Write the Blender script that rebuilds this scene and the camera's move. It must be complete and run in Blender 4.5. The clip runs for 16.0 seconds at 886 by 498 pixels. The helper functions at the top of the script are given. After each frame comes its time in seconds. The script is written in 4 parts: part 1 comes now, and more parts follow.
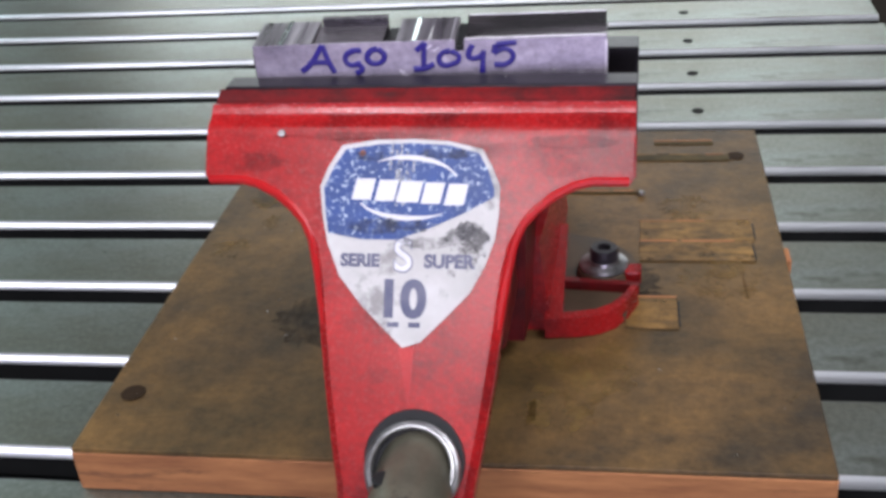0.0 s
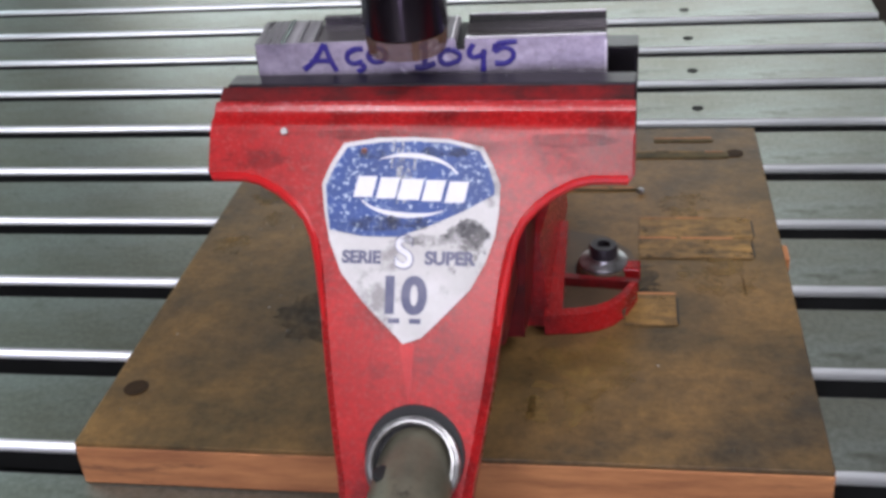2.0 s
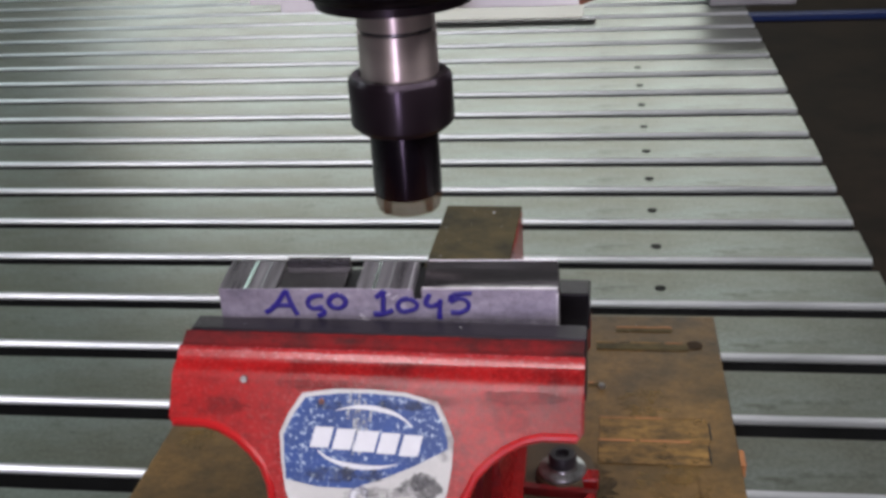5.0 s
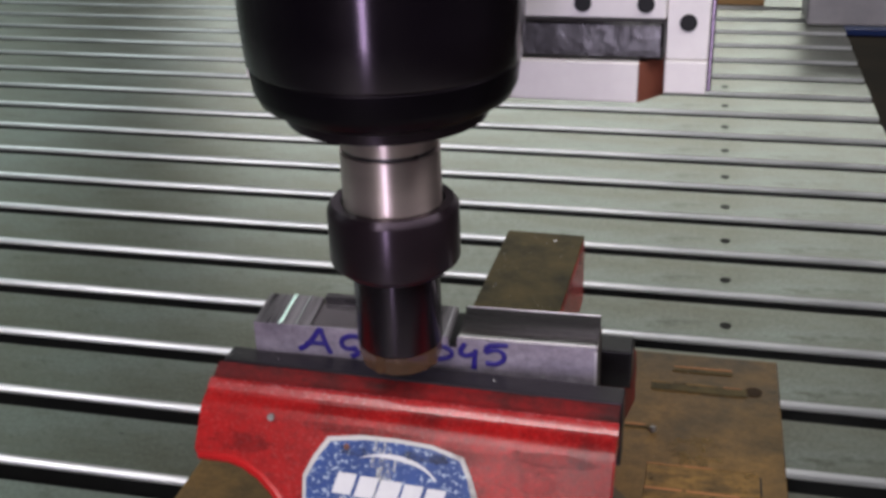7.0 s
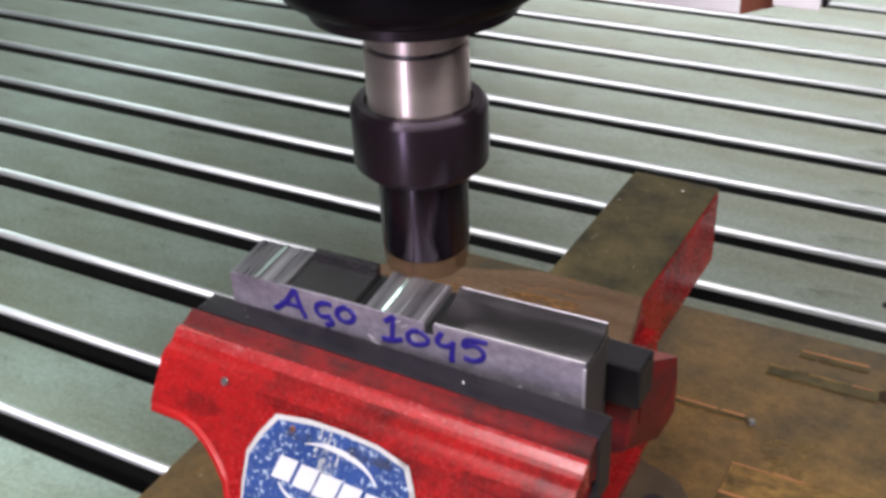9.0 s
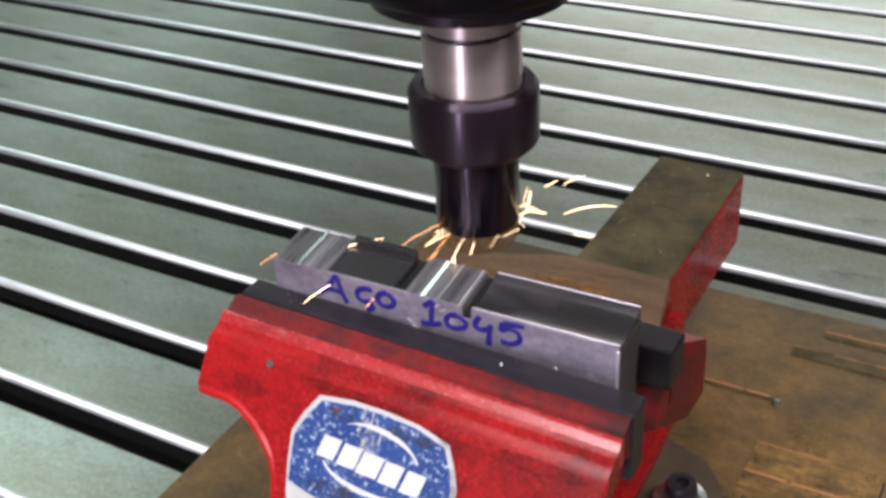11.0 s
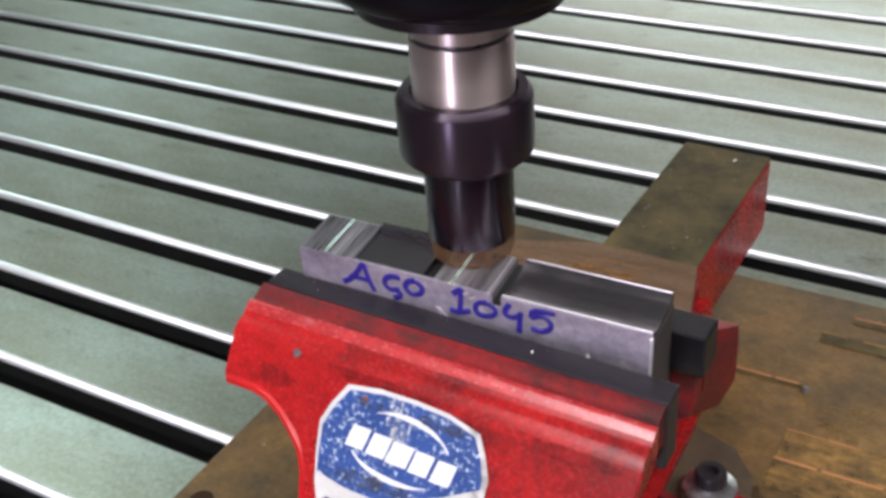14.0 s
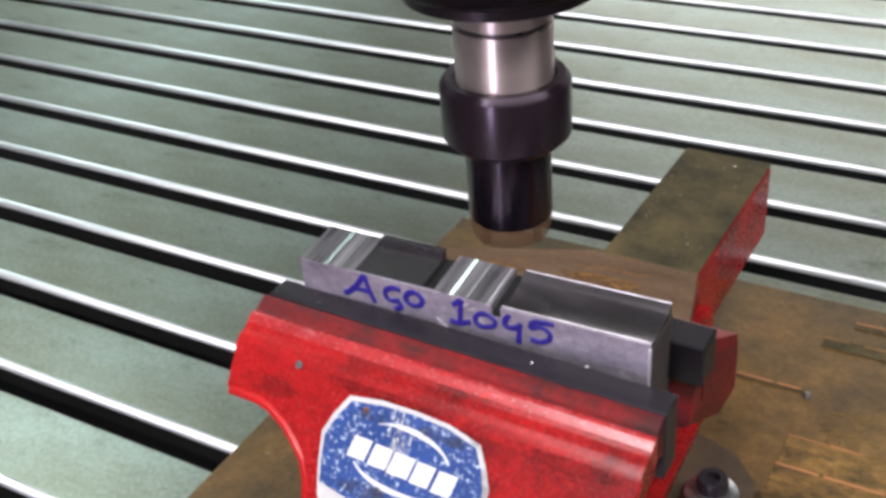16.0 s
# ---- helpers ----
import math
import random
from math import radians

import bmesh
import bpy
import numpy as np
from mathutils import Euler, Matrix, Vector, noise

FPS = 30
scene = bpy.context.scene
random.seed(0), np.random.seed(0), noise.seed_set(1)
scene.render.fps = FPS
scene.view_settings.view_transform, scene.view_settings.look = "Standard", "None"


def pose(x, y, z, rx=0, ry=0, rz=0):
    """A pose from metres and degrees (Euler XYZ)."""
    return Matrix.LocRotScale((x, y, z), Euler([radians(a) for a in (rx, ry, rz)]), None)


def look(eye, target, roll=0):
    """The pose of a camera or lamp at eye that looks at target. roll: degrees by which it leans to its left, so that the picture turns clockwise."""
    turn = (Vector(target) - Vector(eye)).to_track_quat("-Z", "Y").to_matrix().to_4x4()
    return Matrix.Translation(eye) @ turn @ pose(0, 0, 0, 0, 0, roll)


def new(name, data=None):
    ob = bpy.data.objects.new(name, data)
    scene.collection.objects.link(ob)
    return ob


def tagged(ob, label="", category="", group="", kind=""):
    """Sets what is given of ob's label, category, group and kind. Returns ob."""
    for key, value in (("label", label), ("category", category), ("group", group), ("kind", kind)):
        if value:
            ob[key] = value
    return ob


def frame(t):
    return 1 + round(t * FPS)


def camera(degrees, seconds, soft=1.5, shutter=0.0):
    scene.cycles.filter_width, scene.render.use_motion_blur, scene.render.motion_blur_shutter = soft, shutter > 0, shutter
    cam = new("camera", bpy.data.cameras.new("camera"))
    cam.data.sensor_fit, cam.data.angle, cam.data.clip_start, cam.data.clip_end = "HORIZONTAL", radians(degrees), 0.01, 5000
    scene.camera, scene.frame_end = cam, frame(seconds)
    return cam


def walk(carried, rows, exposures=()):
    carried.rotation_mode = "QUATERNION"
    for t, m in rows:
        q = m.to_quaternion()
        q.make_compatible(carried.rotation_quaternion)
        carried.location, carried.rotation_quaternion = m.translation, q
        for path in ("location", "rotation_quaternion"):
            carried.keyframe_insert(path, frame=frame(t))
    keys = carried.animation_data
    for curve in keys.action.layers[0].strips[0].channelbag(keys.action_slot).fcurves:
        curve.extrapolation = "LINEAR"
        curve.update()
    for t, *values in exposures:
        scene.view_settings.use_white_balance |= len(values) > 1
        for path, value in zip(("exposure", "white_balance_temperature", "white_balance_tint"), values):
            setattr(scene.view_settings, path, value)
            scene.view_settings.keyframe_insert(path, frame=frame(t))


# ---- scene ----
cam = camera(44.1, 16.0, soft=3.4)
PATH = [
    (0, (0.145, -0.658, 0.562), (-0.174, 1.04, -0.446), -5.1),
    (0.5, (0.146, -0.657, 0.565), (-0.173, 1.039, -0.446), -5.1),
    (1, (0.148, -0.658, 0.565), (-0.173, 1.035, -0.451), -5.3),
    (1.5, (0.148, -0.66, 0.567), (-0.177, 1.031, -0.449), -5.4),
    (2, (0.146, -0.663, 0.566), (-0.174, 1.031, -0.449), -5.0),
    (2.5, (0.147, -0.664, 0.573), (-0.176, 1.04, -0.424), -4.6),
    (3, (0.153, -0.656, 0.591), (-0.149, 1.079, -0.358), -3.9),
    (3.5, (0.15, -0.65, 0.615), (-0.159, 1.108, -0.287), -3.4),
    (4, (0.154, -0.636, 0.634), (-0.125, 1.149, -0.223), -3.2),
    (6.5, (0.168, -0.632, 0.674), (-0.132, 1.154, -0.175), -4.1),
    (7, (0.186, -0.597, 0.679), (-0.247, 1.156, -0.181), -2.0),
    (7.5, (0.252, -0.521, 0.677), (-0.479, 1.04, -0.337), -1.2),
    (8, (0.264, -0.472, 0.658), (-0.571, 0.999, -0.409), -1.1),
    (8.5, (0.285, -0.453, 0.668), (-0.563, 1.018, -0.389), -2.6),
    (9, (0.294, -0.435, 0.676), (-0.541, 1.055, -0.363), -2.5),
    (11.5, (0.292, -0.457, 0.692), (-0.579, 0.992, -0.376), -3.9),
    (12, (0.29, -0.456, 0.693), (-0.593, 0.988, -0.374), -4.3),
    (12.5, (0.285, -0.456, 0.691), (-0.598, 0.982, -0.383), -4.0),
    (13, (0.282, -0.459, 0.69), (-0.603, 0.978, -0.383), -4.0),
    (13.5, (0.281, -0.456, 0.686), (-0.595, 0.983, -0.393), -3.9),
    (14, (0.283, -0.453, 0.685), (-0.595, 0.982, -0.396), -4.3),
    (14.5, (0.285, -0.452, 0.688), (-0.596, 0.985, -0.389), -4.5),
    (15, (0.283, -0.452, 0.692), (-0.601, 0.98, -0.388), -4.6),
    (15.5, (0.283, -0.455, 0.692), (-0.601, 0.979, -0.386), -4.7),
    (16, (0.287, -0.452, 0.692), (-0.601, 0.98, -0.385), -4.9),
]
walk(cam, [(t, look(eye, target, roll)) for t, eye, target, roll in PATH],
     exposures=[(0, -0.04, 6120, 13), (1.5, -0.10, 6170, 13), (3, -0.03, 6220, 12.5), (4, -0.17, 6250, 12), (6.3, -0.53, 6650, 11), (7.3, -0.43, 6650, 11), (8.2, 0.0, 6620, 10.5),
                (9, 0.06, 6560, 10.5), (11.3, 0.10, 6500, 10.5), (13, 0.13, 6500, 10.5), (14.5, 0.25, 6500, 10.5), (16, 0.27, 6500, 10.5)])

# ---- world and light ----
CX = 0.0235            # centre line of the vise and of the spindle
world = bpy.data.worlds.new("workshop_air")
scene.world = world
world.use_nodes = True
world.node_tree.nodes["Background"].inputs[0].default_value = (0.80, 0.92, 0.90, 1)
world.node_tree.nodes["Background"].inputs[1].default_value = 0.2


def area_lamp(name, eye, target, sx, sy, power, colour):
    d = bpy.data.lights.new(name, "AREA")
    d.shape, d.size, d.size_y, d.energy, d.color = "RECTANGLE", sx, sy, power, colour
    ob = new(name, d)
    ob.matrix_world = look(eye, target)
    return ob


area_lamp("tube_lamp", (-0.80, -2.30, 3.3), (-0.2, -2.30, 0), 3.6, 0.35, 52, (1.0, 0.96, 1.0))
area_lamp("tube_lamp", (1.7, -0.9, 3.2), (0.5, 0.4, 0), 7.0, 1.0, 248, (1.0, 0.97, 0.98))
area_lamp("tube_lamp", (-0.85, -4.7, 3.5), (0, 0, 0), 1.0, 0.7, 38, (1.0, 0.97, 1.0))
# Unseen lamp added for the vertical streak on the spindle; no doorway is built.
area_lamp("streak_lamp", (0.15, -4.8, 0.15), (0, 0, 0.4), 0.32, 1.9, 104, (0.84, 0.76, 1.0))
# Two unseen lamps added to brighten far lands and facets; no windows built.
area_lamp("fill_lamp", (-5.85, 6.4, 2.5), (0, 6.4, 1.0), 4.6, 0.8, 39, (0.82, 1.0, 0.94))
area_lamp("fill_lamp", (-0.9, 8.75, 2.4), (-0.9, 1.0, 0), 6.9, 1.0, 198, (0.96, 1.0, 0.96))
area_lamp("tube_lamp", (-3.2, 1.3, 3.0), (-0.2, 0.2, 0), 1.3, 1.0, 40, (0.82, 1.0, 0.96))


# ---- materials ----
def material(name, colour, rough=0.5, metal=0.0, dark=None, scale=20.0, amount=0.5, bump=0.1, bscale=200.0,
             stretch=(1, 1, 1), spots=None, spot_scale=8.0, spot_edge=0.6, rough_var=0.12, coat=0.0, spec=0.5, spot_soft=0.08, turned=0.0, grain=0.0):
    m = bpy.data.materials.new(name)
    m.use_nodes = True
    n, l = m.node_tree.nodes, m.node_tree.links
    p = n["Principled BSDF"]
    tc = n.new("ShaderNodeTexCoord")
    mp = n.new("ShaderNodeMapping")
    mp.inputs["Scale"].default_value = stretch
    l.new(tc.outputs["Object"], mp.inputs["Vector"])
    big = n.new("ShaderNodeTexNoise")
    big.inputs["Scale"].default_value, big.inputs["Detail"].default_value, big.inputs["Roughness"].default_value = scale, 8, 0.65
    l.new(mp.outputs[0], big.inputs["Vector"])
    ramp = n.new("ShaderNodeMapRange")
    ramp.inputs["From Min"].default_value, ramp.inputs["From Max"].default_value = 0.32, 0.68
    l.new(big.outputs[0], ramp.inputs["Value"])
    mix = n.new("ShaderNodeMix")
    mix.data_type = "RGBA"
    dk = dark or tuple(c * 0.55 for c in colour)
    mix.inputs["A"].default_value = (*[c + (d - c) * amount for c, d in zip(colour, dk)], 1)
    mix.inputs["B"].default_value = (*colour, 1)
    l.new(ramp.outputs[0], mix.inputs["Factor"])
    out = mix.outputs["Result"]
    if spots:
        sn = n.new("ShaderNodeTexNoise")
        sn.inputs["Scale"].default_value, sn.inputs["Detail"].default_value = spot_scale, 6
        sn.inputs["Roughness"].default_value = 0.7
        l.new(mp.outputs[0], sn.inputs["Vector"])
        sr = n.new("ShaderNodeMapRange")
        sr.inputs["From Min"].default_value, sr.inputs["From Max"].default_value = spot_edge, spot_edge + spot_soft
        l.new(sn.outputs[0], sr.inputs["Value"])
        m2 = n.new("ShaderNodeMix")
        m2.data_type = "RGBA"
        m2.inputs["B"].default_value = (*spots, 1)
        l.new(out, m2.inputs["A"])
        l.new(sr.outputs[0], m2.inputs["Factor"])
        out = m2.outputs["Result"]
    if grain:
        gn = n.new("ShaderNodeTexNoise")
        gn.inputs["Scale"].default_value, gn.inputs["Detail"].default_value, gn.inputs["Roughness"].default_value = bscale * 0.6, 6, 0.8
        l.new(tc.outputs["Object"], gn.inputs["Vector"])
        gr = n.new("ShaderNodeMapRange")
        gr.inputs["From Min"].default_value, gr.inputs["From Max"].default_value = 0.36, 0.62
        gr.inputs["To Min"].default_value, gr.inputs["To Max"].default_value = 1.0 - grain, 1.15
        l.new(gn.outputs[0], gr.inputs["Value"])
        gm = n.new("ShaderNodeMix")
        gm.data_type, gm.blend_type = "RGBA", "MULTIPLY"
        gm.inputs["Factor"].default_value = 1.0
        l.new(out, gm.inputs["A"])
        l.new(gr.outputs[0], gm.inputs["B"])
        out = gm.outputs["Result"]
    l.new(out, p.inputs["Base Color"])
    p.inputs["Metallic"].default_value = metal
    rr = n.new("ShaderNodeMapRange")
    rr.inputs["To Min"].default_value, rr.inputs["To Max"].default_value = max(0.03, rough - rough_var), min(1, rough + rough_var)
    fine = n.new("ShaderNodeTexNoise")
    fine.inputs["Scale"].default_value, fine.inputs["Detail"].default_value = bscale, 4
    l.new(mp.outputs[0], fine.inputs["Vector"])
    l.new(fine.outputs[0] if grain else big.outputs[0], rr.inputs["Value"])
    l.new(rr.outputs[0], p.inputs["Roughness"])
    bp = n.new("ShaderNodeBump")
    bp.inputs["Strength"].default_value, bp.inputs["Distance"].default_value = bump, 0.001
    l.new(fine.outputs[0], bp.inputs["Height"])
    l.new(bp.outputs[0], p.inputs["Normal"])
    p.inputs["Coat Weight"].default_value = coat
    p.inputs["Coat Roughness"].default_value = 0.3
    p.inputs["Specular IOR Level"].default_value = spec
    if turned:
        tg = n.new("ShaderNodeTangent")
        tg.direction_type, tg.axis = "RADIAL", "Z"
        l.new(tg.outputs[0], p.inputs["Tangent"])
        p.inputs["Anisotropic"].default_value = turned
        p.inputs["Anisotropic Rotation"].default_value = 0.25
    return m


def glow(name, colour, strength):
    m = bpy.data.materials.new(name)
    m.use_nodes = True
    p = m.node_tree.nodes["Principled BSDF"]
    p.inputs["Base Color"].default_value = (*colour, 1)
    p.inputs["Emission Color"].default_value = (*colour, 1)
    p.inputs["Emission Strength"].default_value = strength
    return m


HOLE_SHADE = material("shaded_bored_wood", (0.035, 0.020, 0.010), 0.7, 0.0, (0.012, 0.008, 0.005), 60, 0.8, 0.3, 200, spec=0.1)
def ragged(m, scale, lo, hi, most):
    """Noise holes in a thin stain."""
    tree = m.node_tree
    a = tree.nodes.new("ShaderNodeTexNoise")
    a.inputs["Scale"].default_value, a.inputs["Detail"].default_value, a.inputs["Roughness"].default_value = scale, 8, 0.75
    tx = tree.nodes.new("ShaderNodeTexCoord")
    tree.links.new(tx.outputs["Object"], a.inputs["Vector"])
    b = tree.nodes.new("ShaderNodeMapRange")
    b.inputs["From Min"].default_value, b.inputs["From Max"].default_value, b.inputs["To Max"].default_value = lo, hi, most
    tree.links.new(a.outputs[0], b.inputs["Value"])
    tree.links.new(b.outputs[0], tree.nodes["Principled BSDF"].inputs["Alpha"])
    return m


OIL = ragged(material("oil_stain", (0.012, 0.009, 0.007), 0.35, 0.0, (0.006, 0.005, 0.004), 30, 0.7, 0.05, 200, spec=0.3), 30, 0.36, 0.80, 0.62)
SMEAR = ragged(material("dark_smear", (0.040, 0.010, 0.010), 0.4, 0.0, (0.018, 0.007, 0.007), 60, 0.8, 0.05, 200, spec=0.2), 42, 0.36, 0.85, 0.30)
SCUFF = ragged(material("rubbed_wood", (0.30, 0.19, 0.06), 0.55, 0.0, (0.16, 0.085, 0.025), 40, 0.9, 0.3, 200, spec=0.2, grain=0.4), 55, 0.46, 0.68, 0.6)
RUST = ragged(material("rusty_dust", (0.34, 0.17, 0.06), 0.9, 0.0, (0.22, 0.09, 0.03), 60, 0.8, 0.3, 300, spec=0.1, grain=0.5), 60, 0.42, 0.60, 0.9)

LAND = material("table_steel", (0.30, 0.34, 0.315), 0.40, 0.84, (0.170, 0.162, 0.118), 4.2, 1.0, 0.05, 300, (0.55, 1.5, 1),
                spots=(0.115, 0.115, 0.092), spot_scale=15, spot_edge=0.57, spot_soft=0.16, rough_var=0.15, grain=0.22)
# Near-black for slots, holes and recesses: their shade is put in the colour.
SHADE = material("shade_dark", (0.018, 0.019, 0.02), 0.5, 0.2, (0.007, 0.007, 0.007), 12, 0.6, 0.1, 200, spec=0.25)
# Black for the table's holes, their inner shade painted on flat discs.
BORE_SHADE = material("bore_shade", (0.006, 0.006, 0.005), 0.6, 0.0, (0.003, 0.003, 0.003), 60, 0.8, 0.2, 300, spec=0.12)
# Far paler than the lands, so the lips' highlight is in the colour.
CHAMFER = material("lit_edge_steel", (0.90, 0.92, 0.94), 0.47, 0.85, (0.52, 0.55, 0.58), 14, 0.8, 0.04, 200, (0.3, 3, 3))
RED = material("red_paint", (0.385, 0.012, 0.013), 0.26, 0.0, (0.17, 0.008, 0.009), 10, 0.8, 0.11, 420, (1, 1, 1),
               spots=(0.050, 0.009, 0.010), spot_scale=16, spot_edge=0.465, spot_soft=0.26, spec=0.30, rough_var=0.10, grain=0.36)
# Pale pink spots are worn paint and the ridge's painted highlight.
RIDGE = material("worn_lit_ridge", (0.42, 0.030, 0.032), 0.25, 0.0, (0.22, 0.012, 0.014), 26, 0.9, 0.07, 420, (0.5, 1, 1),
                 spots=(0.46, 0.16, 0.17), spot_scale=60, spot_edge=0.56, spot_soft=0.22, spec=0.9, grain=0.3)
DARK = material("blackened_steel", (0.0022, 0.0014, 0.0030), 0.22, 0.0, (0.0013, 0.0010, 0.0018), 30, 0.5, 0.02, 200, spots=(0.02, 0.017, 0.02), spot_scale=130, spot_edge=0.70, spec=0.60, rough_var=0.04, turned=0.93)
PLATE = material("jaw_steel", (0.030, 0.026, 0.032), 0.38, 0.25, (0.012, 0.010, 0.013), 24, 0.8, 0.2, 260, (0.5, 2, 2), spots=(0.05, 0.046, 0.05), spot_scale=60, spot_edge=0.68, spec=0.3)
SILVER = material("ground_steel", (0.60, 0.50, 0.48), 0.38, 0.85, (0.46, 0.38, 0.365), 20, 0.5, 0.03, 300, (1, 1, 6), rough_var=0.06, turned=0.85)
BAR = material("bar_steel", (0.375, 0.34, 0.40), 0.44, 0.58, (0.21, 0.19, 0.24), 22, 0.9, 0.14, 240, (1.4, 2, 2.2), spots=(0.52, 0.48, 0.55), spot_scale=34, spot_edge=0.58, spot_soft=0.18, grain=0.25)
MILLED = material("milled_steel", (0.42, 0.395, 0.43), 0.3, 0.75, (0.10, 0.095, 0.105), 26, 1.0, 0.06, 160, (5, 0.3, 1))
WOOD = material("oiled_board", (0.195, 0.110, 0.036), 0.48, 0.0, (0.052, 0.037, 0.017), 8, 1.0, 0.25, 140, (1, 1.3, 1),
                spots=(0.036, 0.029, 0.020), spot_scale=5.5, spot_edge=0.45, spot_soft=0.28, spec=0.22, grain=0.30)
EDGE = material("raw_wood_edge", (0.44, 0.19, 0.07), 0.75, 0.0, (0.20, 0.075, 0.028), 16, 1.0, 0.7, 110, (0.6, 2, 4),
                spots=(0.09, 0.04, 0.018), spot_scale=22, spot_edge=0.58, spot_soft=0.15)
GROOVE = material("cut_wood", (0.31, 0.175, 0.050), 0.5, 0.0, (0.07, 0.045, 0.020), 45, 1.0, 0.5, 150, (0.6, 1.6, 1), spots=(0.040, 0.028, 0.016), spot_scale=38, spot_edge=0.50, spot_soft=0.22, spec=0.2, grain=0.4)
ragged(GROOVE, 40, 0.22, 0.46, 0.9)
DUST = material("dusty_casting", (0.175, 0.105, 0.064), 0.85, 0.0, (0.10, 0.052, 0.028), 12, 0.9, 0.3, 300,
                spots=(0.26, 0.115, 0.035), spot_scale=22, spot_edge=0.58, spot_soft=0.1, spec=0.1, grain=0.4)
GRIME = material("oily_grime", (0.11, 0.082, 0.036), 0.65, 0.0, (0.020, 0.018, 0.010), 18, 1.0, 0.5, 200,
                 spots=(0.26, 0.21, 0.09), spot_scale=110, spot_edge=0.66, spec=0.12)
BRASS = material("tarnished_screw", (0.16, 0.15, 0.11), 0.38, 0.45, (0.06, 0.058, 0.042), 30, 0.9, 0.25, 150, spots=(0.03, 0.028, 0.022), spot_scale=40, spot_edge=0.56, spot_soft=0.12)
WASHER = material("zinc_washer", (0.42, 0.42, 0.43), 0.33, 0.85, (0.12, 0.115, 0.11), 90, 0.9, 0.2, 300)
WHITE = material("white_block", (0.90, 0.87, 0.86), 0.42, 0.05, (0.76, 0.72, 0.72), 30, 0.6, 0.05, 200, spots=(0.5, 0.46, 0.46), spot_scale=60, spot_edge=0.68)
COPPER = material("rusty_wedge", (0.24, 0.075, 0.045), 0.55, 0.2, (0.13, 0.04, 0.025), 30, 0.6, 0.1, 200)
TIPS_ALPHA = 0.5
INSERT = material("blurred_insert", (0.15, 0.075, 0.032), 0.6, 0.15, (0.08, 0.042, 0.022), 50, 0.6, 0.1, 200)
INSERT.node_tree.nodes["Principled BSDF"].inputs["Alpha"].default_value = TIPS_ALPHA
STICKER = material("sticker_white", (0.56, 0.55, 0.545), 0.4, 0.0, (0.38, 0.37, 0.355), 22, 0.9, 0.04, 200,
                   spots=(0.24, 0.23, 0.225), spot_scale=19, spot_edge=0.575, spec=0.3)
BLUE = material("sticker_blue", (0.024, 0.065, 0.24), 0.4, 0.0, (0.012, 0.034, 0.13), 30, 0.8, 0.04, 200,
                spots=(0.42, 0.50, 0.62), spot_scale=330, spot_edge=0.555, spot_soft=0.08, spec=0.3)
LETTER = material("sticker_print", (0.62, 0.62, 0.65), 0.4, 0.0, (0.48, 0.48, 0.52), 60, 0.6, 0.03, 200, spots=(0.2, 0.24, 0.34), spot_scale=90, spot_edge=0.66, spec=0.3)
PRINT = material("dark_print", (0.035, 0.04, 0.10), 0.4, 0.0, (0.12, 0.12, 0.18), 60, 0.8, 0.03, 200,
                 spots=(0.5, 0.5, 0.5), spot_scale=150, spot_edge=0.66)
INK = material("marker_ink", (0.010, 0.004, 0.15), 0.45, 0.0, (0.02, 0.010, 0.22), 90, 0.7, 0.02, 200)
NUTM = material("browned_steel", (0.012, 0.0075, 0.010), 0.30, 0.1, (0.006, 0.004, 0.006), 30, 0.6, 0.05, 200, spec=0.45, rough_var=0.05, turned=0.85)
NOSE = material("matt_black_steel", (0.003, 0.0024, 0.0036), 0.36, 0.0, (0.0015, 0.0012, 0.0018), 40, 0.6, 0.08, 200, spec=0.10)
# Real grime on the shoulder; on fixed jaw and beam it paints shade.
GRIMY_SHADED = material("grimy_shaded_red_paint", (0.22, 0.008, 0.010), 0.45, 0.0, (0.05, 0.010, 0.011), 16, 1.0, 0.15, 300, (0.6, 1, 1),
                spots=(0.022, 0.013, 0.013), spot_scale=18, spot_edge=0.51, spot_soft=0.15, spec=0.2, grain=0.3)
GREASE = material("black_grease", (0.012, 0.010, 0.011), 0.25, 0.0, (0.005, 0.004, 0.005), 40, 0.6, 0.8, 60, spots=(0.25, 0.23, 0.23), spot_scale=45, spot_edge=0.66)
# Darker copy of the milled steel, with shade put in the colour.
MILLED_SHADE = material("shaded_milled_steel", (0.12, 0.112, 0.125), 0.28, 0.8, (0.05, 0.046, 0.05), 20, 0.8, 0.05, 160, (0.5, 3, 2))
BLACK = material("black_jaw_steel", (0.010, 0.008, 0.011), 0.35, 0.2, (0.005, 0.004, 0.006), 24, 0.8, 0.2, 260, spec=0.4)
SMUDGE = material("grey_smudge", (0.16, 0.155, 0.15), 0.6, 0.0, (0.30, 0.29, 0.28), 60, 1.0, 0.05, 200, spec=0.2)
ragged(SMUDGE, 90, 0.40, 0.62, 0.7)
SCRATCH = ragged(material("white_scratch", (0.60, 0.62, 0.66), 0.5, 0.0, (0.45, 0.47, 0.52), 80, 0.8, 0.02, 200, spec=0.2), 220, 0.42, 0.60, 0.75)
DIRT = ragged(material("sticker_dirt", (0.085, 0.085, 0.095), 0.6, 0.0, (0.05, 0.05, 0.06), 60, 0.8, 0.05, 200, spec=0.2), 75, 0.40, 0.72, 0.62)
RIM = material("bright_red_edge", (0.44, 0.008, 0.010), 0.30, 0.0, (0.25, 0.007, 0.009), 20, 0.8, 0.3, 400, spec=0.4)
